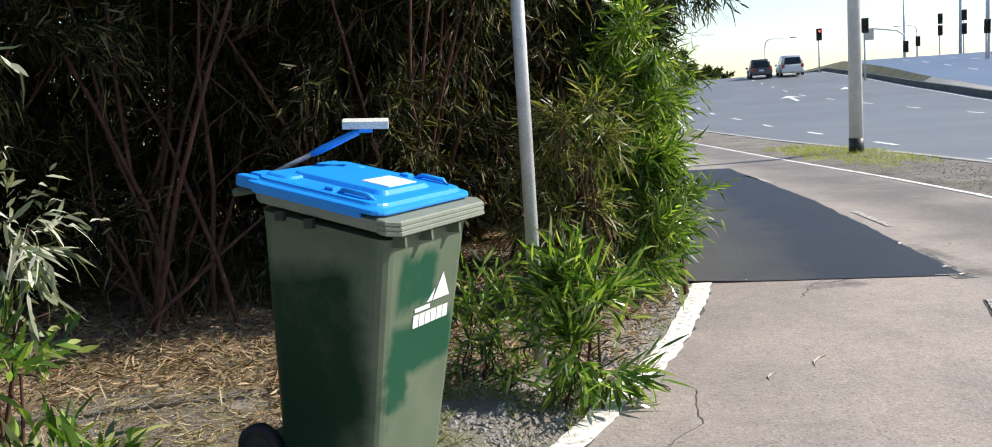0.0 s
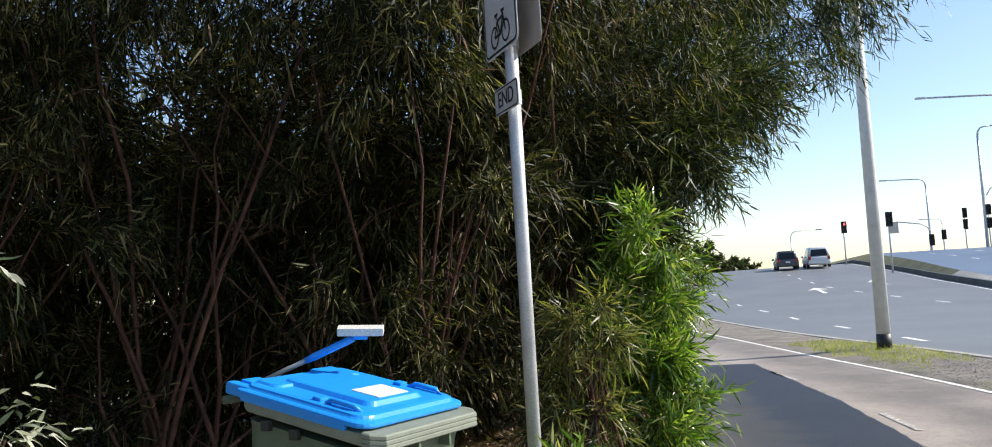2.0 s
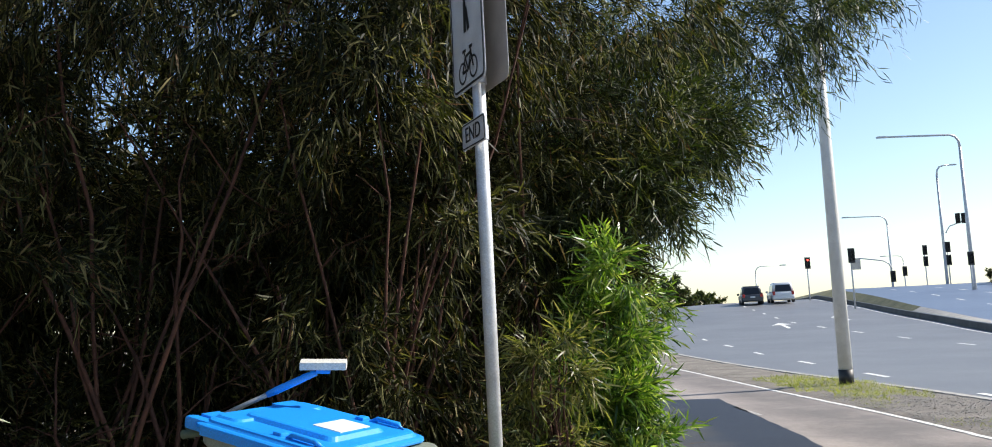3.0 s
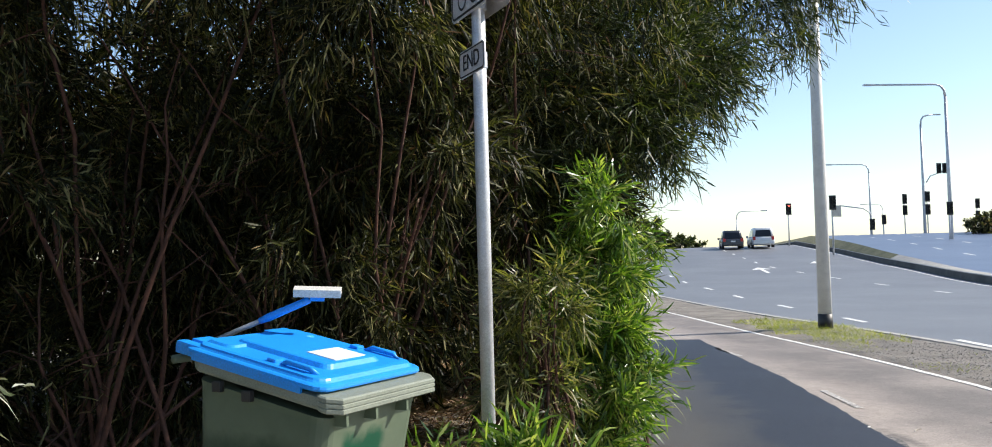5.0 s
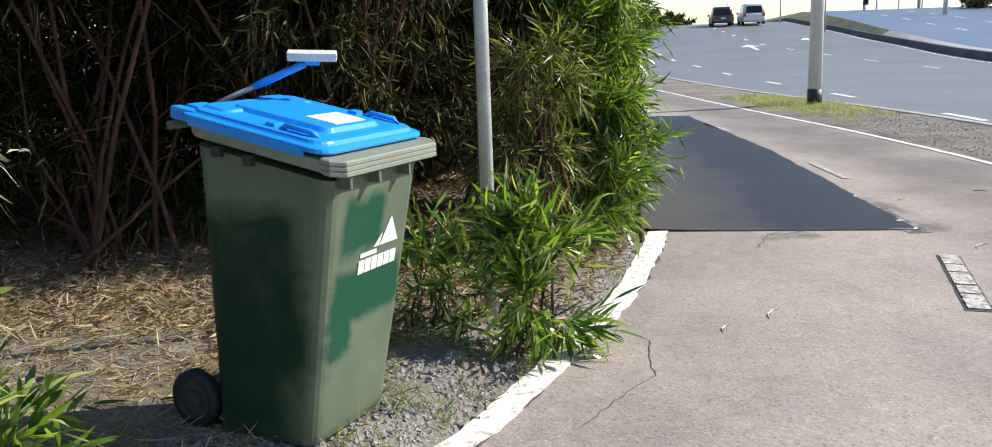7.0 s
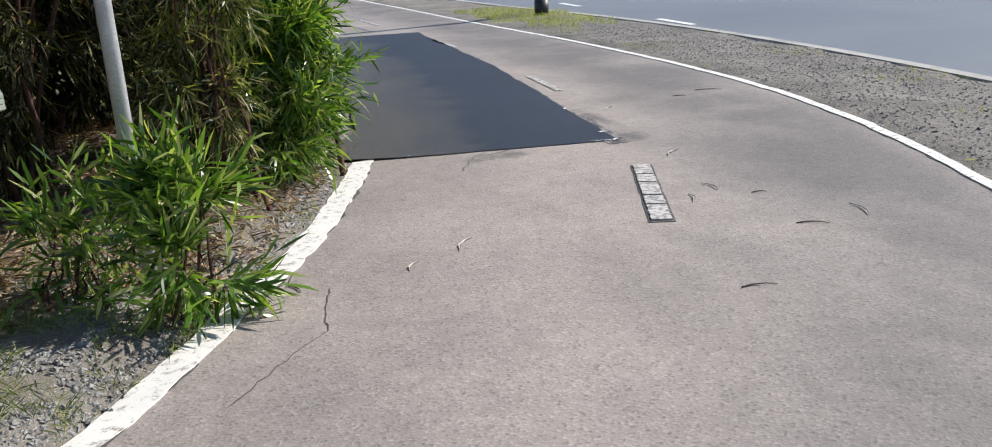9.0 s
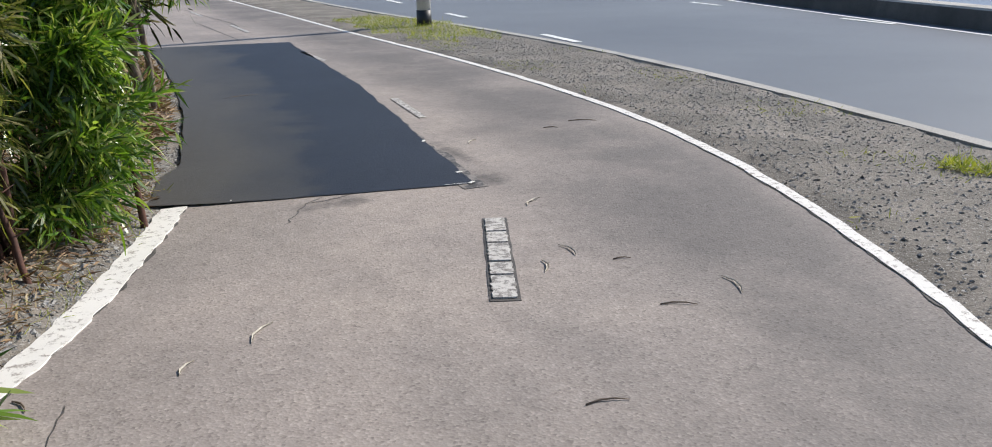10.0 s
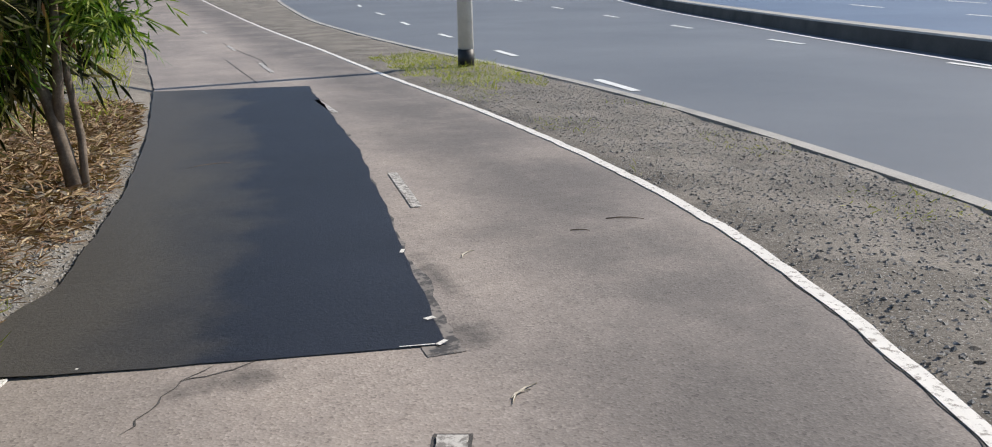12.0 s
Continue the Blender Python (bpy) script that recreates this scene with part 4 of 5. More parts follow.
def ring(x0, x1, y0, y1, z, r, n=4):
    """Rounded rectangle, counter-clockwise."""
    out = []
    for cx, cy, a0 in ((x1 - r, y1 - r, 0), (x0 + r, y1 - r, 90), (x0 + r, y0 + r, 180), (x1 - r, y0 + r, 270)):
        for k in range(n + 1):
            a = radians(a0 + 90 * k / n)
            out.append((cx + r * math.cos(a), cy + r * math.sin(a), z))
    return out


def loft(rings, cap_low=True, cap_top=True):
    vs = [p for r in rings for p in r]
    n = len(rings[0])
    fs = []
    for i in range(len(rings) - 1):
        for k in range(n):
            k2 = (k + 1) % n
            fs.append([i * n + k, i * n + k2, (i + 1) * n + k2, (i + 1) * n + k])
    if cap_low:
        fs.append(list(range(n))[::-1])
    if cap_top:
        fs.append([(len(rings) - 1) * n + k for k in range(n)])
    return vs, fs


def bin_material():
    """Olive-grey plastic with fresher green paint-outs on front and near side, the latter shade-darkened."""
    m, t, b = nodes_of("olive_bin_plastic")
    v = coords(t)
    sep = t.nodes.new("ShaderNodeSeparateXYZ")
    t.links.new(v, sep.inputs[0])
    base = ramp(t, noise_tex(t, v, 5.0), [(0.3, (0.08, 0.108, 0.07)), (0.7, (0.115, 0.145, 0.096))])
    wob = noise_tex(t, v, 9.0, 5.0)

    def mask(axis, a0, a1, z0, z1, side, soft=0.02):
        """A ragged patch on a face: between a0 and a1 along an axis and z0 and z1 up."""
        def band(out, lo, hi):
            add = t.nodes.new("ShaderNodeMath")
            add.operation = "MULTIPLY_ADD"
            t.links.new(wob, add.inputs[0])
            add.inputs[1].default_value = 0.12
            sub = t.nodes.new("ShaderNodeMath")
            sub.operation = "SUBTRACT"
            t.links.new(out, sub.inputs[0])
            sub.inputs[1].default_value = 0.06
            t.links.new(sub.outputs[0], add.inputs[2])
            r = t.nodes.new("ShaderNodeMapRange")
            r.inputs[1].default_value, r.inputs[2].default_value = lo - soft, lo + soft
            t.links.new(add.outputs[0], r.inputs[0])
            q = t.nodes.new("ShaderNodeMapRange")
            q.inputs[1].default_value, q.inputs[2].default_value, q.inputs[3].default_value, q.inputs[4].default_value = hi - soft, hi + soft, 1.0, 0.0
            t.links.new(add.outputs[0], q.inputs[0])
            mu = t.nodes.new("ShaderNodeMath")
            mu.operation = "MULTIPLY"
            t.links.new(r.outputs[0], mu.inputs[0])
            t.links.new(q.outputs[0], mu.inputs[1])
            return mu.outputs[0]
        mu = t.nodes.new("ShaderNodeMath")
        mu.operation = "MULTIPLY"
        t.links.new(band(sep.outputs[axis], a0, a1), mu.inputs[0])
        t.links.new(band(sep.outputs[2], z0, z1), mu.inputs[1])
        g = t.nodes.new("ShaderNodeMath")
        g.operation = "LESS_THAN"
        t.links.new(sep.outputs[side[0]], g.inputs[0])
        g.inputs[1].default_value = side[1]
        m2 = t.nodes.new("ShaderNodeMath")
        m2.operation = "MULTIPLY"
        t.links.new(mu.outputs[0], m2.inputs[0])
        t.links.new(g.outputs[0], m2.inputs[1])
        return m2.outputs[0]
    green = (0.003, 0.058, 0.028)
    c = base
    for mk in (mask(0, -0.16, 0.06, 0.62, 0.8, (1, -0.2)), mask(0, -0.19, 0.2, 0.4, 0.57, (1, -0.2)), mask(0, -0.18, -0.07, 0.28, 0.5, (1, -0.2))):
        c = mix(t, mk, c, green)
    # near side: green paint-out, with the face's shade put into its colour
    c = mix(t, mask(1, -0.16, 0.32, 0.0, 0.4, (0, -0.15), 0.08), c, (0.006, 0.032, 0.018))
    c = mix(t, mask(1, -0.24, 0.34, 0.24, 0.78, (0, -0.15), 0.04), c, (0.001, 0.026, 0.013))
    dirt = noise_tex(t, v, 3.0, 8.0, 0.7)
    c = mix(t, ramp(t, dirt, [(0.55, (0, 0, 0)), (0.78, (0.16, 0.16, 0.16))]), c, (0.2, 0.2, 0.16))
    t.links.new(c, b.inputs["Base Color"])
    b.inputs["Roughness"].default_value = 0.48
    b.inputs["Specular IOR Level"].default_value = 0.3
    bump(t, b, noise_tex(t, v, 240.0, 2.0), 0.08, 0.001)
    return m


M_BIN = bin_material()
BIN_Z = ground_at(-0.366, 3.99)
wheelie_bin = thing("wheelie_bin", (-0.366, 3.99, BIN_Z), "olive-green plastic wheelie bin with blue lid on gravel", "bin", rz=60)
H = 1.012 - BIN_Z
SLOPE = 0.206


def sloped(r):
    return [(x, y, z + SLOPE * (y + 0.432)) for x, y, z in r]


body_rings = [ring(-0.205, 0.20, -0.205, 0.175, 0.01, 0.04), ring(-0.215, 0.21, -0.215, 0.18, 0.04, 0.045), ring(-0.252, 0.252, -0.375, 0.13, H - 0.09, 0.05), ring(-0.255, 0.255, -0.38, 0.13, H - 0.07, 0.05)]
body_rings = body_rings[:2] + [sloped(r) for r in body_rings[2:]]
v, f = loft(body_rings)
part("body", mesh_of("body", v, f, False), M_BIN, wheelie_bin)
M_RIM = plain("olive_rim_plastic", (0.19, 0.21, 0.165), 0.5)
v, f = loft([sloped(ring(-0.258, 0.275, -0.40, 0.14, H - 0.045, 0.04)), sloped(ring(-0.262, 0.28, -0.40, 0.145, H - 0.035, 0.04)), sloped(ring(-0.262, 0.28, -0.40, 0.145, H - 0.008, 0.04)), sloped(ring(-0.24, 0.26, -0.38, 0.12, H - 0.004, 0.04))])
part("rim", mesh_of("rim", v, f), M_RIM, wheelie_bin)


def lip(i, z):
    return sloped(ring(-0.267 + i, 0.309 - i, -0.43 + i, -0.33 - i, H + z, 0.035, 1))


v, f = loft([lip(0.02, -0.052), lip(0.006, -0.049), lip(0.0, -0.044), lip(0.0, -0.034), lip(0.003, -0.032), lip(0.003, -0.030), lip(0.0, -0.028), lip(0.0, -0.019), lip(0.003, -0.017), lip(0.003, -0.015), lip(0.0, -0.013), lip(0.0, -0.004), lip(0.005, 0.0)])
part("front_lip", mesh_of("front_lip", v, f), M_RIM, wheelie_bin)
for x in (-0.2, -0.05, 0.12):
    part("rib", boxed(x - 0.006, x + 0.006, -0.42, -0.37, H - 0.085, H - 0.046, 0.002), M_BIN, wheelie_bin)
for x in (-0.1, 0.1):
    part("hinge_bracket", boxed(x - 0.02, x + 0.02, 0.13, 0.22, H + 0.05, H + 0.12, 0.006), M_BIN, wheelie_bin)
v, f = tube_arrays([(-0.24, 0.235, H + 0.1), (0.24, 0.235, H + 0.1)], [0.015, 0.015], 10)
part("handle", mesh_of("handle", v, f, True), M_BIN, wheelie_bin)
part("axle_block", boxed(-0.15, 0.15, 0.13, 0.3, 0.07, 0.15, 0.02), M_BIN, wheelie_bin)
part("axle", mesh_of("axle", *tube_arrays([(-0.2, 0.285, 0.1), (0.2, 0.285, 0.1)], [0.011, 0.011], 8)), M_GALV, wheelie_bin)
for s in (-1, 1):
    prof = [(0.0, -0.022), (0.03, -0.024), (0.032, -0.012), (0.066, -0.012), (0.07, -0.024), (0.09, -0.026), (0.1, -0.016), (0.1, 0.016), (0.09, 0.026), (0.07, 0.024), (0.066, 0.012), (0.032, 0.012), (0.03, 0.024), (0.0, 0.022)]
    v, f = lathe(prof[4:11] + [prof[4]], 28)
    wheel = part("wheel", mesh_of("wheel", v, f, True), M_TYRE, wheelie_bin)
    wheel.matrix_local = pose(s * 0.19, 0.285, 0.1, 0, 90, 0)
    v, f = lathe(prof[:5] + prof[10:], 28)
    part("hub", mesh_of("hub", v, f, False), plain("grey_black_hub_plastic", (0.05, 0.045, 0.042), 0.6), wheel)

for y in (-0.10, 0.02):
    part("clip", boxed(-0.278, -0.258, y - 0.018, y + 0.018, H - 0.085 + SLOPE * (y + 0.43), H - 0.05 + SLOPE * (y + 0.43), 0.006), M_BLACKPAINT, wheelie_bin, "black plastic clip")

# blue lid, lying back from the front lip
def lid_ring(i, z, r=0.05):
    return ring(-0.283 + i, 0.283 - i, -0.385 + i, 0.18 - i, z, r)


lid = part("lid", mesh_of("lid", *loft([lid_ring(0.012, 0.004), lid_ring(0.002, 0.006), lid_ring(0.0, 0.012), lid_ring(0.002, 0.020), lid_ring(0.012, 0.024), lid_ring(0.02, 0.025), lid_ring(0.026, 0.03), lid_ring(0.03, 0.036), lid_ring(0.045, 0.039), lid_ring(0.08, 0.039)])), M_BLUE, wheelie_bin, "sky-blue plastic lid")
lid.matrix_local = pose(0.012, 0.0, H + 0.432 * SLOPE + 0.001, math.degrees(math.atan(SLOPE)), 0, 0)
v, f = loft([ring(-0.15, 0.15, -0.30, 0.1, 0.036, 0.03), ring(-0.135, 0.135, -0.285, 0.085, 0.052, 0.03), ring(-0.125, 0.125, -0.275, 0.075, 0.054, 0.03)])
part("raised_panel", mesh_of("raised_panel", v, f), M_BLUE, lid)
v, f = loft([ring(-0.22, 0.22, 0.03, 0.15, 0.037, 0.03), ring(-0.21, 0.21, 0.04, 0.14, 0.046, 0.03)])
part("raised_panel", mesh_of("raised_panel", v, f), M_BLUE, lid)
part("lid_label", boxed(-0.07, 0.09, -0.265, -0.15, 0.053, 0.0565, 0.001), plain("white_sticker", (0.66, 0.66, 0.64), 0.5), lid, "faded white sticker")
for s_ in (-1, 1):
    part("lid_skirt", boxed(s_ * 0.277 - 0.006, s_ * 0.277 + 0.006, -0.31, 0.13, -0.012, 0.012, 0.003), M_BLUE, lid)
    v, f = tube_arrays([(s_ * 0.215, -0.315, 0.034), (s_ * 0.222, -0.29, 0.051), (s_ * 0.222, -0.2, 0.051), (s_ * 0.215, -0.175, 0.034)], [0.009] * 4, 8)
    part("lid_grip", mesh_of("lid_grip", v, f, True), M_BLUE, lid)
    part("lid_nub", boxed(s_ * 0.21 - 0.02, s_ * 0.21 + 0.02, -0.16, -0.125, 0.036, 0.05, 0.006), M_BLUE, lid)
    part("lid_boss", boxed(s_ * 0.24 - 0.022, s_ * 0.24 + 0.022, 0.12, 0.225, -0.012, 0.03, 0.012), M_BLUE, lid)
    part("hinge_cap", boxed(s_ * 0.17 - 0.04, s_ * 0.17 + 0.04, 0.16, 0.21, 0.012, 0.034, 0.008), M_BLUE, lid)

# white emblem on the front: a triangle over two bars
M_DECAL = plain("white_decal", (0.8, 0.8, 0.78), 0.5)


def decal(name, pts):
    """A thin plate on the sloping front, from (x, z) corners."""
    vs = []
    for d in (0.0005, 0.003):
        for x, z in pts:
            y = -0.215 - (z - 0.04) * (0.16 / (H - 0.122)) - d
            vs.append((x, y, z))
    n = len(pts)
    fs = [list(range(n)), list(range(n, 2 * n))[::-1]] + [[k, n + k, n + (k + 1) % n, (k + 1) % n] for k in range(n)]
    return part(name, mesh_of(name, vs, fs), M_DECAL, wheelie_bin)


decal("emblem", [(0.05, 0.625), (0.105, 0.715), (0.155, 0.625)])
decal("emblem", [(0.015, 0.625), (0.06, 0.665), (0.045, 0.625)])
decal("emblem_bar", [(-0.055, 0.603), (-0.055, 0.617), (0.035, 0.617), (0.035, 0.603)])
for k in range(6):
    x = -0.06 + k * 0.036
    decal("emblem_bar", [(x, 0.55), (x, 0.594), (x + 0.031, 0.594), (x + 0.031, 0.55)])

# squeegee left on top, its shaft tucked behind the lid
S0, S1 = Vector((-0.575, 4.13, 1.168)), Vector((-0.283, 4.13, 1.285))
sq = thing("squeegee", tuple(S0), "blue-handled squeegee with a pale head tucked behind the lid", "squeegee")
hd = S1 - S0
part("shaft", tube("shaft", [tuple(-hd * 0.3), tuple(hd * 0.5)], 0.009), plain("grey_aluminium", (0.4, 0.4, 0.4), 0.45, 0.6), sq)
part("grip", tube("grip", [tuple(hd * 0.38), tuple(hd * 0.5), tuple(hd * 0.98)], [0.011, 0.014, 0.013]), M_BLUE, sq, "blue plastic grip")
bar = part("head", boxed(-0.082, 0.082, -0.03, 0.03, -0.014, 0.014, 0.004), plain("off_white_plastic", (0.62, 0.61, 0.56), 0.5), sq, "off-white plastic head")
bar.matrix_local = Matrix.Translation(hd + Vector((0.022, 0, 0.024))) @ pose(0, 0, 0, 12, 3, 5)
part("head_clamp", boxed(-0.025, 0.025, -0.018, 0.018, -0.03, -0.008, 0.004), M_BLUE, bar)

# ---- sign post ----
PX, PY = 0.355, 5.1
PZ = ground_at(PX, PY)
post = thing("sign_post", (PX, PY, PZ), "galvanised steel post with shared-path signs", "sign post")
part("pole", tube("pole", [(0, 0, -0.1), (0.0, 0, 3.5)], 0.032, 14), M_GALV, post)
SIGN_RZ = -70  # the plates face away to one side


def plate(w, z0, z1, r):
    vs, fs = [], []
    rr = [(x, 0, z) for x, z, _ in ring(-w / 2, w / 2, z0, z1, 0, r, 4)]
    n = len(rr)
    vs = rr + [(x, 0.003, z) for x, _, z in rr]
    fs = [list(range(n)), list(range(n, 2 * n))[::-1]] + [[k, n + k, n + (k + 1) % n, (k + 1) % n] for k in range(n)]
    return mesh_of("plate", vs, fs)


def frame_line(w, z0, z1, r, t, y):
    a = ring(-w / 2, w / 2, z0, z1, 0, r, 4)
    b = ring(-w / 2 + t, w / 2 - t, z0 + t, z1 - t, 0, max(r - t, 0.004), 4)
    n = len(a)
    vs = [(x, y, z) for x, z, _ in a] + [(x, y, z) for x, z, _ in b]
    return mesh_of("border", vs, [[k, (k + 1) % n, n + (k + 1) % n, n + k] for k in range(n)])


sign = part("shared_path_sign", plate(0.45, 2.52, 3.27, 0.04), M_SIGNWHITE, post, "white sign with black cycle symbol")
sign.matrix_local = pose(-0.045, -0.012, -0.05, 0, 0, SIGN_RZ)
part("border", frame_line(0.43, 2.53, 3.26, 0.035, 0.012, -0.002), M_BLACKPAINT, sign)
back = part("rear_sign", plate(0.45, 2.52, 3.27, 0.04), M_SIGNBACK, post, "plain grey back of a second sign")
back.matrix_local = pose(0.06, 0.012, -0.05, 0, 0, SIGN_RZ)
for z in (2.51, 3.05):
    part("bracket", mesh_of("bracket", *tube_arrays([(0, 0, z - 0.02), (0, 0, z + 0.02)], [0.04, 0.04], 12)), M_GALV, post)


def wheel_ring(cx, cz, r, t, y):
    vs, n = [], 24
    for rad in (r, r - t):
        for k in range(n):
            a = 2 * math.pi * k / n
            vs.append((cx + rad * math.cos(a), y, cz + rad * math.sin(a)))
    return vs, [[k, (k + 1) % n, n + (k + 1) % n, n + k] for k in range(n)]


def stroke(x0, z0, x1, z1, t, y):
    d = Vector((x1 - x0, z1 - z0)).normalized()
    q = Vector((-d.y, d.x)) * t / 2
    return [(x0 + q.x, y, z0 + q.y), (x1 + q.x, y, z1 + q.y), (x1 - q.x, y, z1 - q.y), (x0 - q.x, y, z0 - q.y)], [[0, 1, 2, 3]]


cyc = [wheel_ring(-0.075, 2.61, 0.055, 0.012, -0.0025), wheel_ring(0.075, 2.61, 0.055, 0.012, -0.0025)]
for a in ((-0.075, 2.61, -0.032, 2.68), (-0.032, 2.68, 0.047, 2.688), (-0.032, 2.68, 0.004, 2.61), (0.004, 2.61, 0.047, 2.688), (0.004, 2.61, -0.075, 2.61), (0.075, 2.61, 0.04, 2.712), (0.024, 2.716, 0.07, 2.712), (-0.04, 2.688, -0.043, 2.708), (-0.067, 2.712, -0.02, 2.712)):
    cyc.append(stroke(*a, 0.015, -0.0025))
part("cycle_symbol", mesh_of("cycle_symbol", *join_arrays(cyc)), M_BLACKPAINT, sign)
part("symbol_bar", mesh_of("symbol_bar", *join_arrays([stroke(-0.02, 2.8, -0.01, 3.02, 0.035, -0.0025), stroke(0.03, 2.8, 0.0, 2.92, 0.03, -0.0025)])), M_BLACKPAINT, sign)
endp = part("end_plate", plate(0.32, 2.24, 2.37, 0.025), M_SIGNWHITE, post, "small white plate reading END")
endp.matrix_local = pose(-0.037, -0.01, -0.05, 0, 0, SIGN_RZ)
part("border", frame_line(0.31, 2.245, 2.365, 0.02, 0.007, -0.002), M_BLACKPAINT, endp)
txt = bpy.data.curves.new("lettering", "FONT")
txt.body, txt.size, txt.align_x, txt.align_y, txt.extrude = "END", 0.105, "CENTER", "CENTER", 0.0008
tob = bpy.data.objects.new("lettering", txt)
scene.collection.objects.link(tob)
bpy.context.view_layer.update()
tme = bpy.data.meshes.new_from_object(tob.evaluated_get(bpy.context.evaluated_depsgraph_get()))
bpy.data.objects.remove(tob)
let = part("lettering", tme, M_BLACKPAINT, endp, "black letters END")
if not let.data.materials:
    let.data.materials.append(M_BLACKPAINT)
let.matrix_local = pose(0, -0.003, 2.305, 90, 0, 0)
part("clamp", mesh_of("clamp", *tube_arrays([(0, 0, 2.22), (0, 0, 2.29)], [0.037, 0.037], 14)), M_GALV, post)

# ---- street lamps ----


def lamp_post(x, y, top, reach, label, r=0.11, band=False, side=-1, z=None):
    z = ground_at(x, y) if z is None else z
    ob = thing("street_lamp", (x, y, z), label, "street lamp", "street lamps")
    h = top - z
    part("pole", tube("pole", [(0, 0, -0.2), (0, 0, h * 0.4), (0, 0, h - 0.9)], [r, r * 0.85, r * 0.62], 10), M_GREYPAINT if band else M_GALV, ob)
    a = [(0, 0, h - 0.9), (side * 0.06, 0, h - 0.45), (side * 0.3, 0, h - 0.12), (side * 0.7, 0, h), (side * reach, 0, h + 0.03)]
    part("arm", tube("arm", a, [r * 0.6, r * 0.55, r * 0.5, r * 0.45, r * 0.4], 8), M_GALV, ob)
    part("lantern", boxed(min(side * reach, side * (reach + 0.7)), max(side * reach, side * (reach + 0.7)), -0.14, 0.14, h - 0.03, h + 0.1, 0.04), M_GALV, ob)
    if band:
        part("painted_band", tube("painted_band", [(0, 0, -0.02), (0, 0, 0.27)], r + 0.006, 14), M_BLACKPAINT, ob, "black band at the foot")
    return ob


lamp_post(6.9, 17.5, 9.5, 1.2, "white-grey street lamp post with a black foot", 0.125, True, 1)
LAMP = "thin grey steel street lamp with a curved arm"
lamp_post(35.8, 66, 13.3, 5.3, LAMP, 0.16)
lamp_post(43.7, 85, 13.9, 1.2, LAMP, 0.15, side=1)
lamp_post(40.9, 90, 9.9, 3.7, LAMP, 0.12)
lamp_post(33.7, 110, 6.5, 3.0, LAMP, 0.1, side=1)
lamp_post(60.9, 130, 8.0, 2.5, LAMP, 0.1)

# ---- traffic lights ----


def signal_head(parent, x, z, lit=None, y=-0.12, big=0.78):
    """A three-lens head with visors and a black target board, facing the oncoming road."""
    b = part("target_board", boxed(x - 0.3 * big, x + 0.3 * big, y - 0.02, y + 0.02, z - 0.62 * big, z + 0.62 * big, 0.03), M_BLACKPAINT, parent, "black target board")
    part("housing", boxed(x - 0.17 * big, x + 0.17 * big, y, y + 0.2, z - 0.5 * big, z + 0.5 * big, 0.03), M_BLACKPAINT, b)
    for k in range(3):
        zz = z + (1 - k) * 0.32 * big
        v, f = tube_arrays([(x, y - 0.025, zz), (x, y - 0.03, zz)], [0.12 * big, 0.12 * big], 14)
        part("lens", mesh_of("lens", v, f), M_REDLIGHT if lit == k else M_LENSOFF, b)
        v, f = tube_arrays([(x, y - 0.02, zz), (x, y - 0.2, zz)], [0.14 * big, 0.14 * big], 12, False)
        part("visor", mesh_of("visor", v, f), M_BLACKPAINT, b)


def traffic_light(x, y, zs, lit=None, base=None, label="black three-lens traffic light on a grey post"):
    z = ground_at(x, y) if base is None else base
    ob = thing("traffic_light", (x, y, z), label, "traffic light", "traffic lights at the junction")
    top = max(zs) - z
    part("post", tube("post", [(0, 0, -0.3), (0, 0, top + 0.5)], 0.06, 8), M_GALV, ob)
    for k, q in enumerate(zs):
        signal_head(ob, 0, q - z, lit if k == 0 else None)
    return ob


traffic_light(28.33, 78, [5.1], 0, label="traffic light showing red on a grey post")
t2 = traffic_light(25.5, 62, [4.7], label="traffic light with a grey sign panel on its post")
part("sign_panel", boxed(-0.05, 0.6, -0.06, -0.03, 3.75 - t2.location.z, 4.5 - t2.location.z, 0.02), M_SIGNBACK, t2, "grey back of a sign panel")
mast = traffic_light(36.4, 80, [3.7], label="mast-arm traffic light post")
mz = mast.location.z
part("mast_arm", tube("mast_arm", [(0, 0, 4.4 - mz), (-0.2, 0, 4.8 - mz), (-0.7, 0, 5.1 - mz), (-2.8, 0, 5.4 - mz)], [0.07, 0.065, 0.06, 0.05], 8), M_GALV, mast)
traffic_light(44.3, 90, [6.4, 5.3])
traffic_light(43.1, 92, [4.5])
traffic_light(51.6, 90, [5.8, 4.6])
traffic_light(35.6, 65.8, [4.3])
m2 = traffic_light(44.0, 85, [6.3, 5.1], label="mast-arm traffic light beside a lamp post")
mz = m2.location.z
part("mast_arm", tube("mast_arm", [(0, 0, 7.6 - mz), (0.4, 0, 8.2 - mz), (1.6, 0, 8.6 - mz)], [0.06, 0.055, 0.05], 8), M_GALV, m2)
signal_head(m2, 1.2, 8.9 - mz)
signal_head(m2, 1.75, 8.9 - mz)

# ---- cars waiting at the lights ----


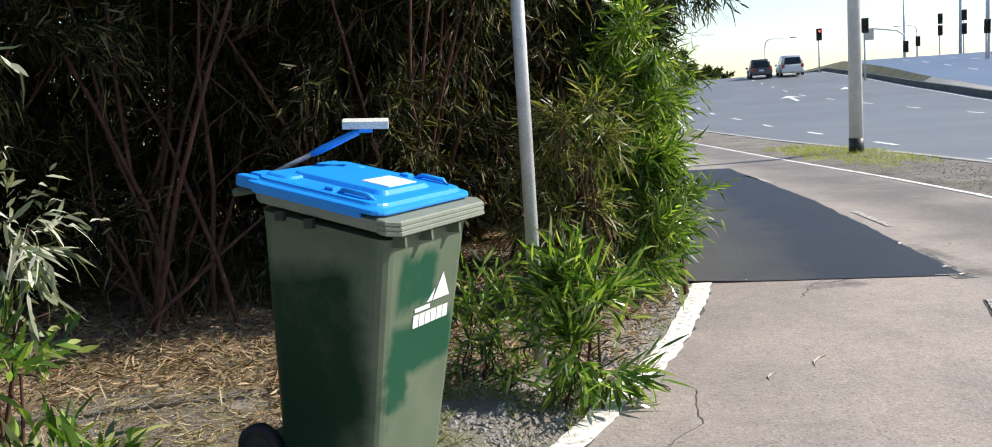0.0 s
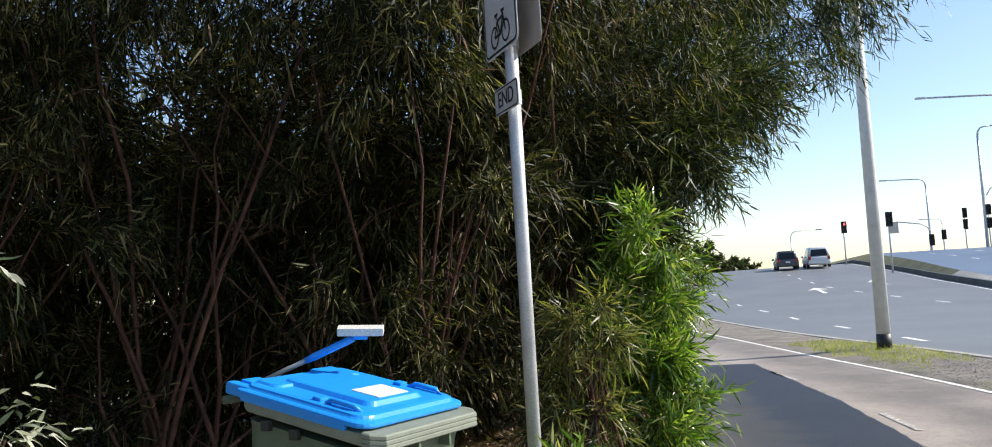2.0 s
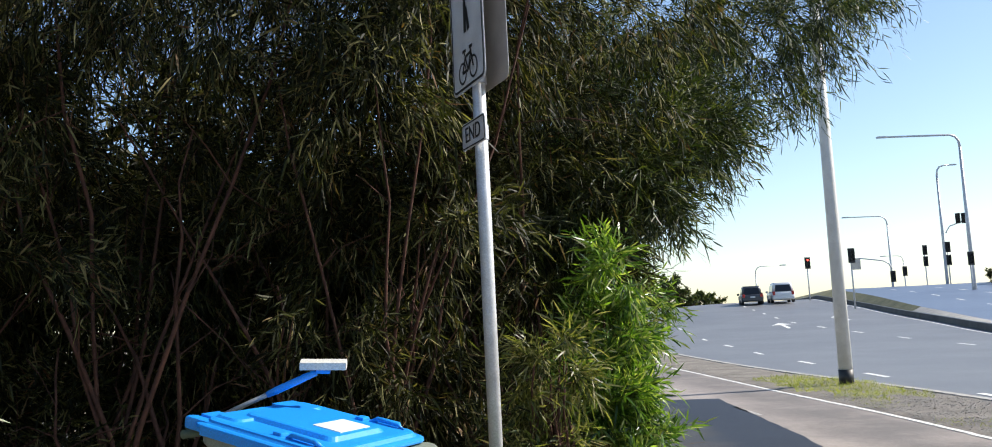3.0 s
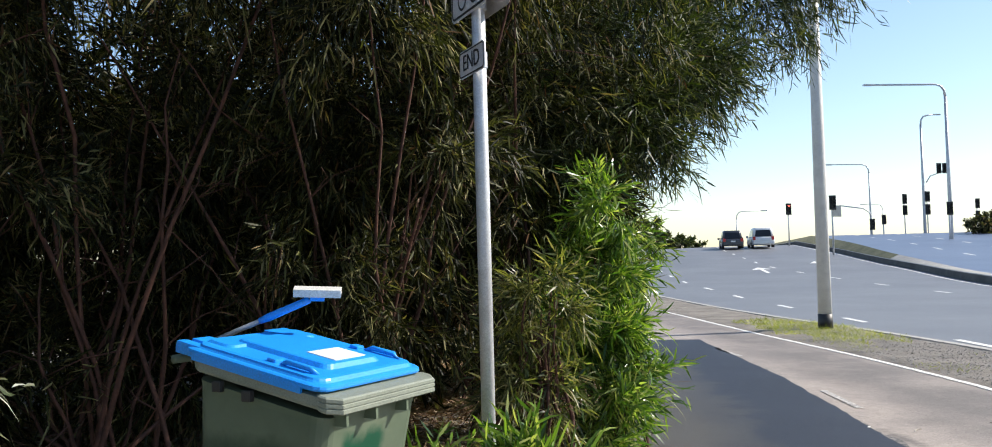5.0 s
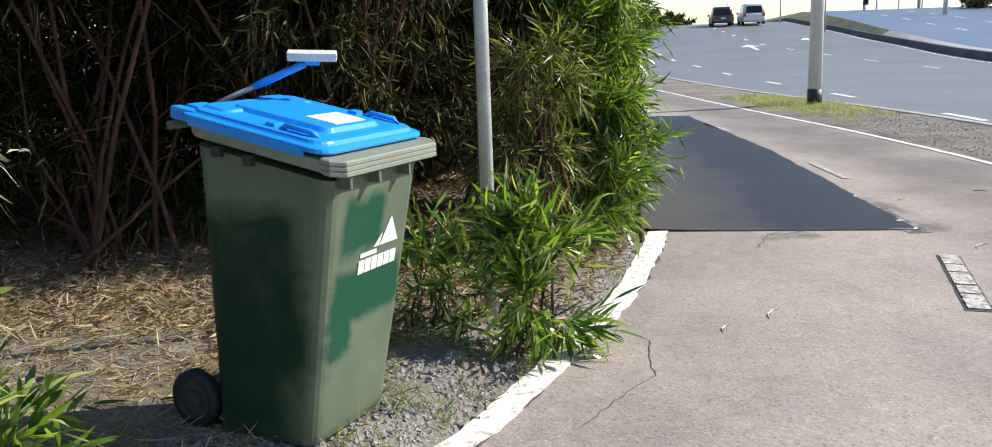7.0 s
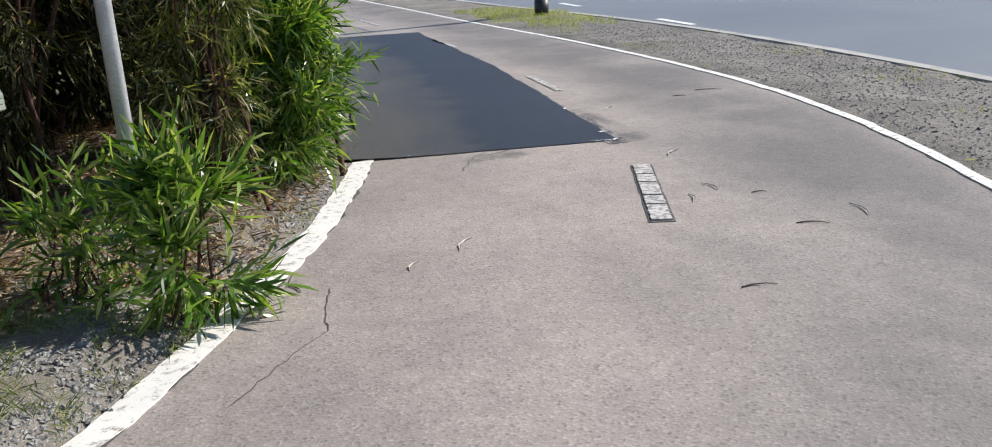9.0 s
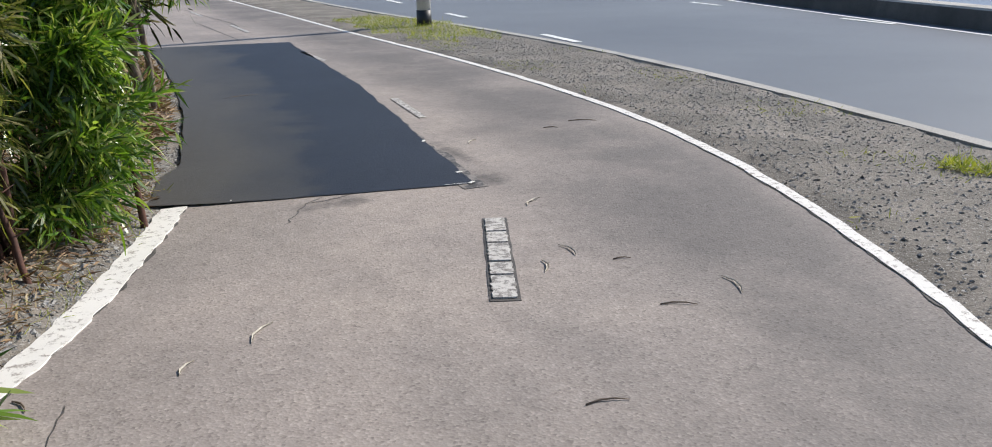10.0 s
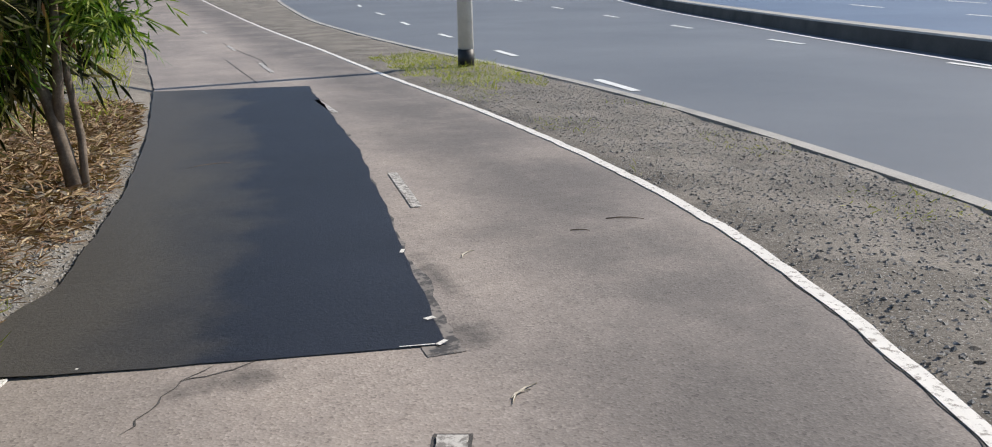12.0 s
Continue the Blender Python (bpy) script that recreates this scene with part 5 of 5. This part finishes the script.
def car(x, y, rz, paint, label, length, width, height, boxy):
    ob = thing("car", (x, y, land(x, y)), label, "car", "cars on the road", rz)
    w, l = width / 2, length / 2
    hb = height * 0.52
    rings = [ring(-w * 0.94, w * 0.94, -l * 0.97, l * 0.97, 0.22, 0.25), ring(-w, w, -l, l, 0.4, 0.28), ring(-w, w, -l, l, hb * 0.85, 0.28), ring(-w * 0.95, w * 0.95, -l * 0.98, l * 0.97, hb, 0.28)]
    part("body", mesh_of("body", *loft(rings), True), paint, ob)
    y0, y1 = (-l * 0.95, l * 0.35) if boxy else (-l * 0.72, l * 0.3)
    cab = [ring(-w * 0.93, w * 0.93, y0, y1 + 0.5, hb - 0.02, 0.2), ring(-w * 0.80, w * 0.80, y0 + 0.2, y1 - 0.1, height * 0.93, 0.2), ring(-w * 0.72, w * 0.72, y0 + 0.3, y1 - 0.25, height, 0.2)]
    part("cabin", mesh_of("cabin", *loft(cab), True), paint, ob)
    zs0, zs1 = hb + 0.05, height * 0.88
    part("rear_window", mesh_of("rear_window", [(-w * 0.72, y0 + 0.0, zs0), (w * 0.72, y0 + 0.0, zs0), (w * 0.62, y0 + 0.155, zs1), (-w * 0.62, y0 + 0.155, zs1)], [[0, 1, 2, 3]]), M_GLASS, ob)
    for s in (-1, 1):
        part("side_window", mesh_of("side_window", [(s * w * 0.93, y0 + 0.3, zs0), (s * w * 0.93, y1 + 0.15, zs0), (s * w * 0.835, y1 - 0.2, zs1), (s * w * 0.835, y0 + 0.4, zs1)], [[0, 1, 2, 3]]), M_GLASS, ob)
        part("tail_lamp", boxed(s * w * 0.8 - 0.1, s * w * 0.8 + 0.1, -l - 0.01, -l + 0.2, hb * 0.72, hb * 1.05, 0.02), M_REDLENS, ob)
        part("mirror", boxed(s * (w + 0.08) - 0.09, s * (w + 0.08) + 0.09, y1 - 0.05, y1 + 0.1, hb, hb + 0.16, 0.03), paint, ob)
        for q in (-0.62, 0.62):
            v, f = tube_arrays([(s * (w - 0.2), q * l, 0.31), (s * (w - 0.0), q * l, 0.31)], [0.31, 0.31], 18)
            wh = part("wheel", mesh_of("wheel", v, f), M_TYRE, ob)
            v, f = tube_arrays([(s * (w - 0.0), q * l, 0.31), (s * (w + 0.01), q * l, 0.31)], [0.19, 0.17], 14)
            part("rim", mesh_of("rim", v, f), M_GALV, wh)
    part("bumper", boxed(-w * 0.9, w * 0.9, -l - 0.03, -l + 0.1, 0.3, 0.48, 0.04), paint, ob)
    part("number_plate", boxed(-0.18, 0.18, -l - 0.036, -l - 0.028, 0.5, 0.62), M_SIGNWHITE, ob)


car(25.2, 76, -12, M_CARWHITE, "white van-like car stopped at the lights", 4.4, 1.8, 1.6, True)
car(22.6, 75.5, -12, M_CARDARK, "dark grey hatchback stopped at the lights", 4.0, 1.7, 1.45, False)

# ---- distant trees ----
for bx, by, hh in ((27, 125, 3.4), (30, 130, 3.0), (24, 120, 3.6), (33, 135, 2.0)):
    shrub("tree", (bx, by), [(bx, by, 1.2 + hh, 2.2, 2.0, hh * 0.55), (bx + 1.5, by, 0.8 + hh * 0.8, 1.8, 1.5, hh * 0.4)], 520, 8, 0.4, 0.13, M_LEAF_MID, 2, 0.1, "distant dark green tree beyond the crest", "tree", shell=0.2)
for bx, by in ((43.6, 75), (45.5, 73), (48, 70), (46, 60), (44, 52), (41, 45), (38.5, 38), (36, 33)):
    z = ground_at(bx, by)
    shrub("shrub", (bx, by), [(bx, by, z + 0.9, 1.5, 1.3, 0.9), (bx + 1.4, by + 0.6, z + 1.3, 1.3, 1.3, 0.9)], 500, 8, 0.3, 0.09, M_LEAF_DARK, 2, 0.05, "dark green shrub on the far roadside bank", "shrub", shell=0.2)
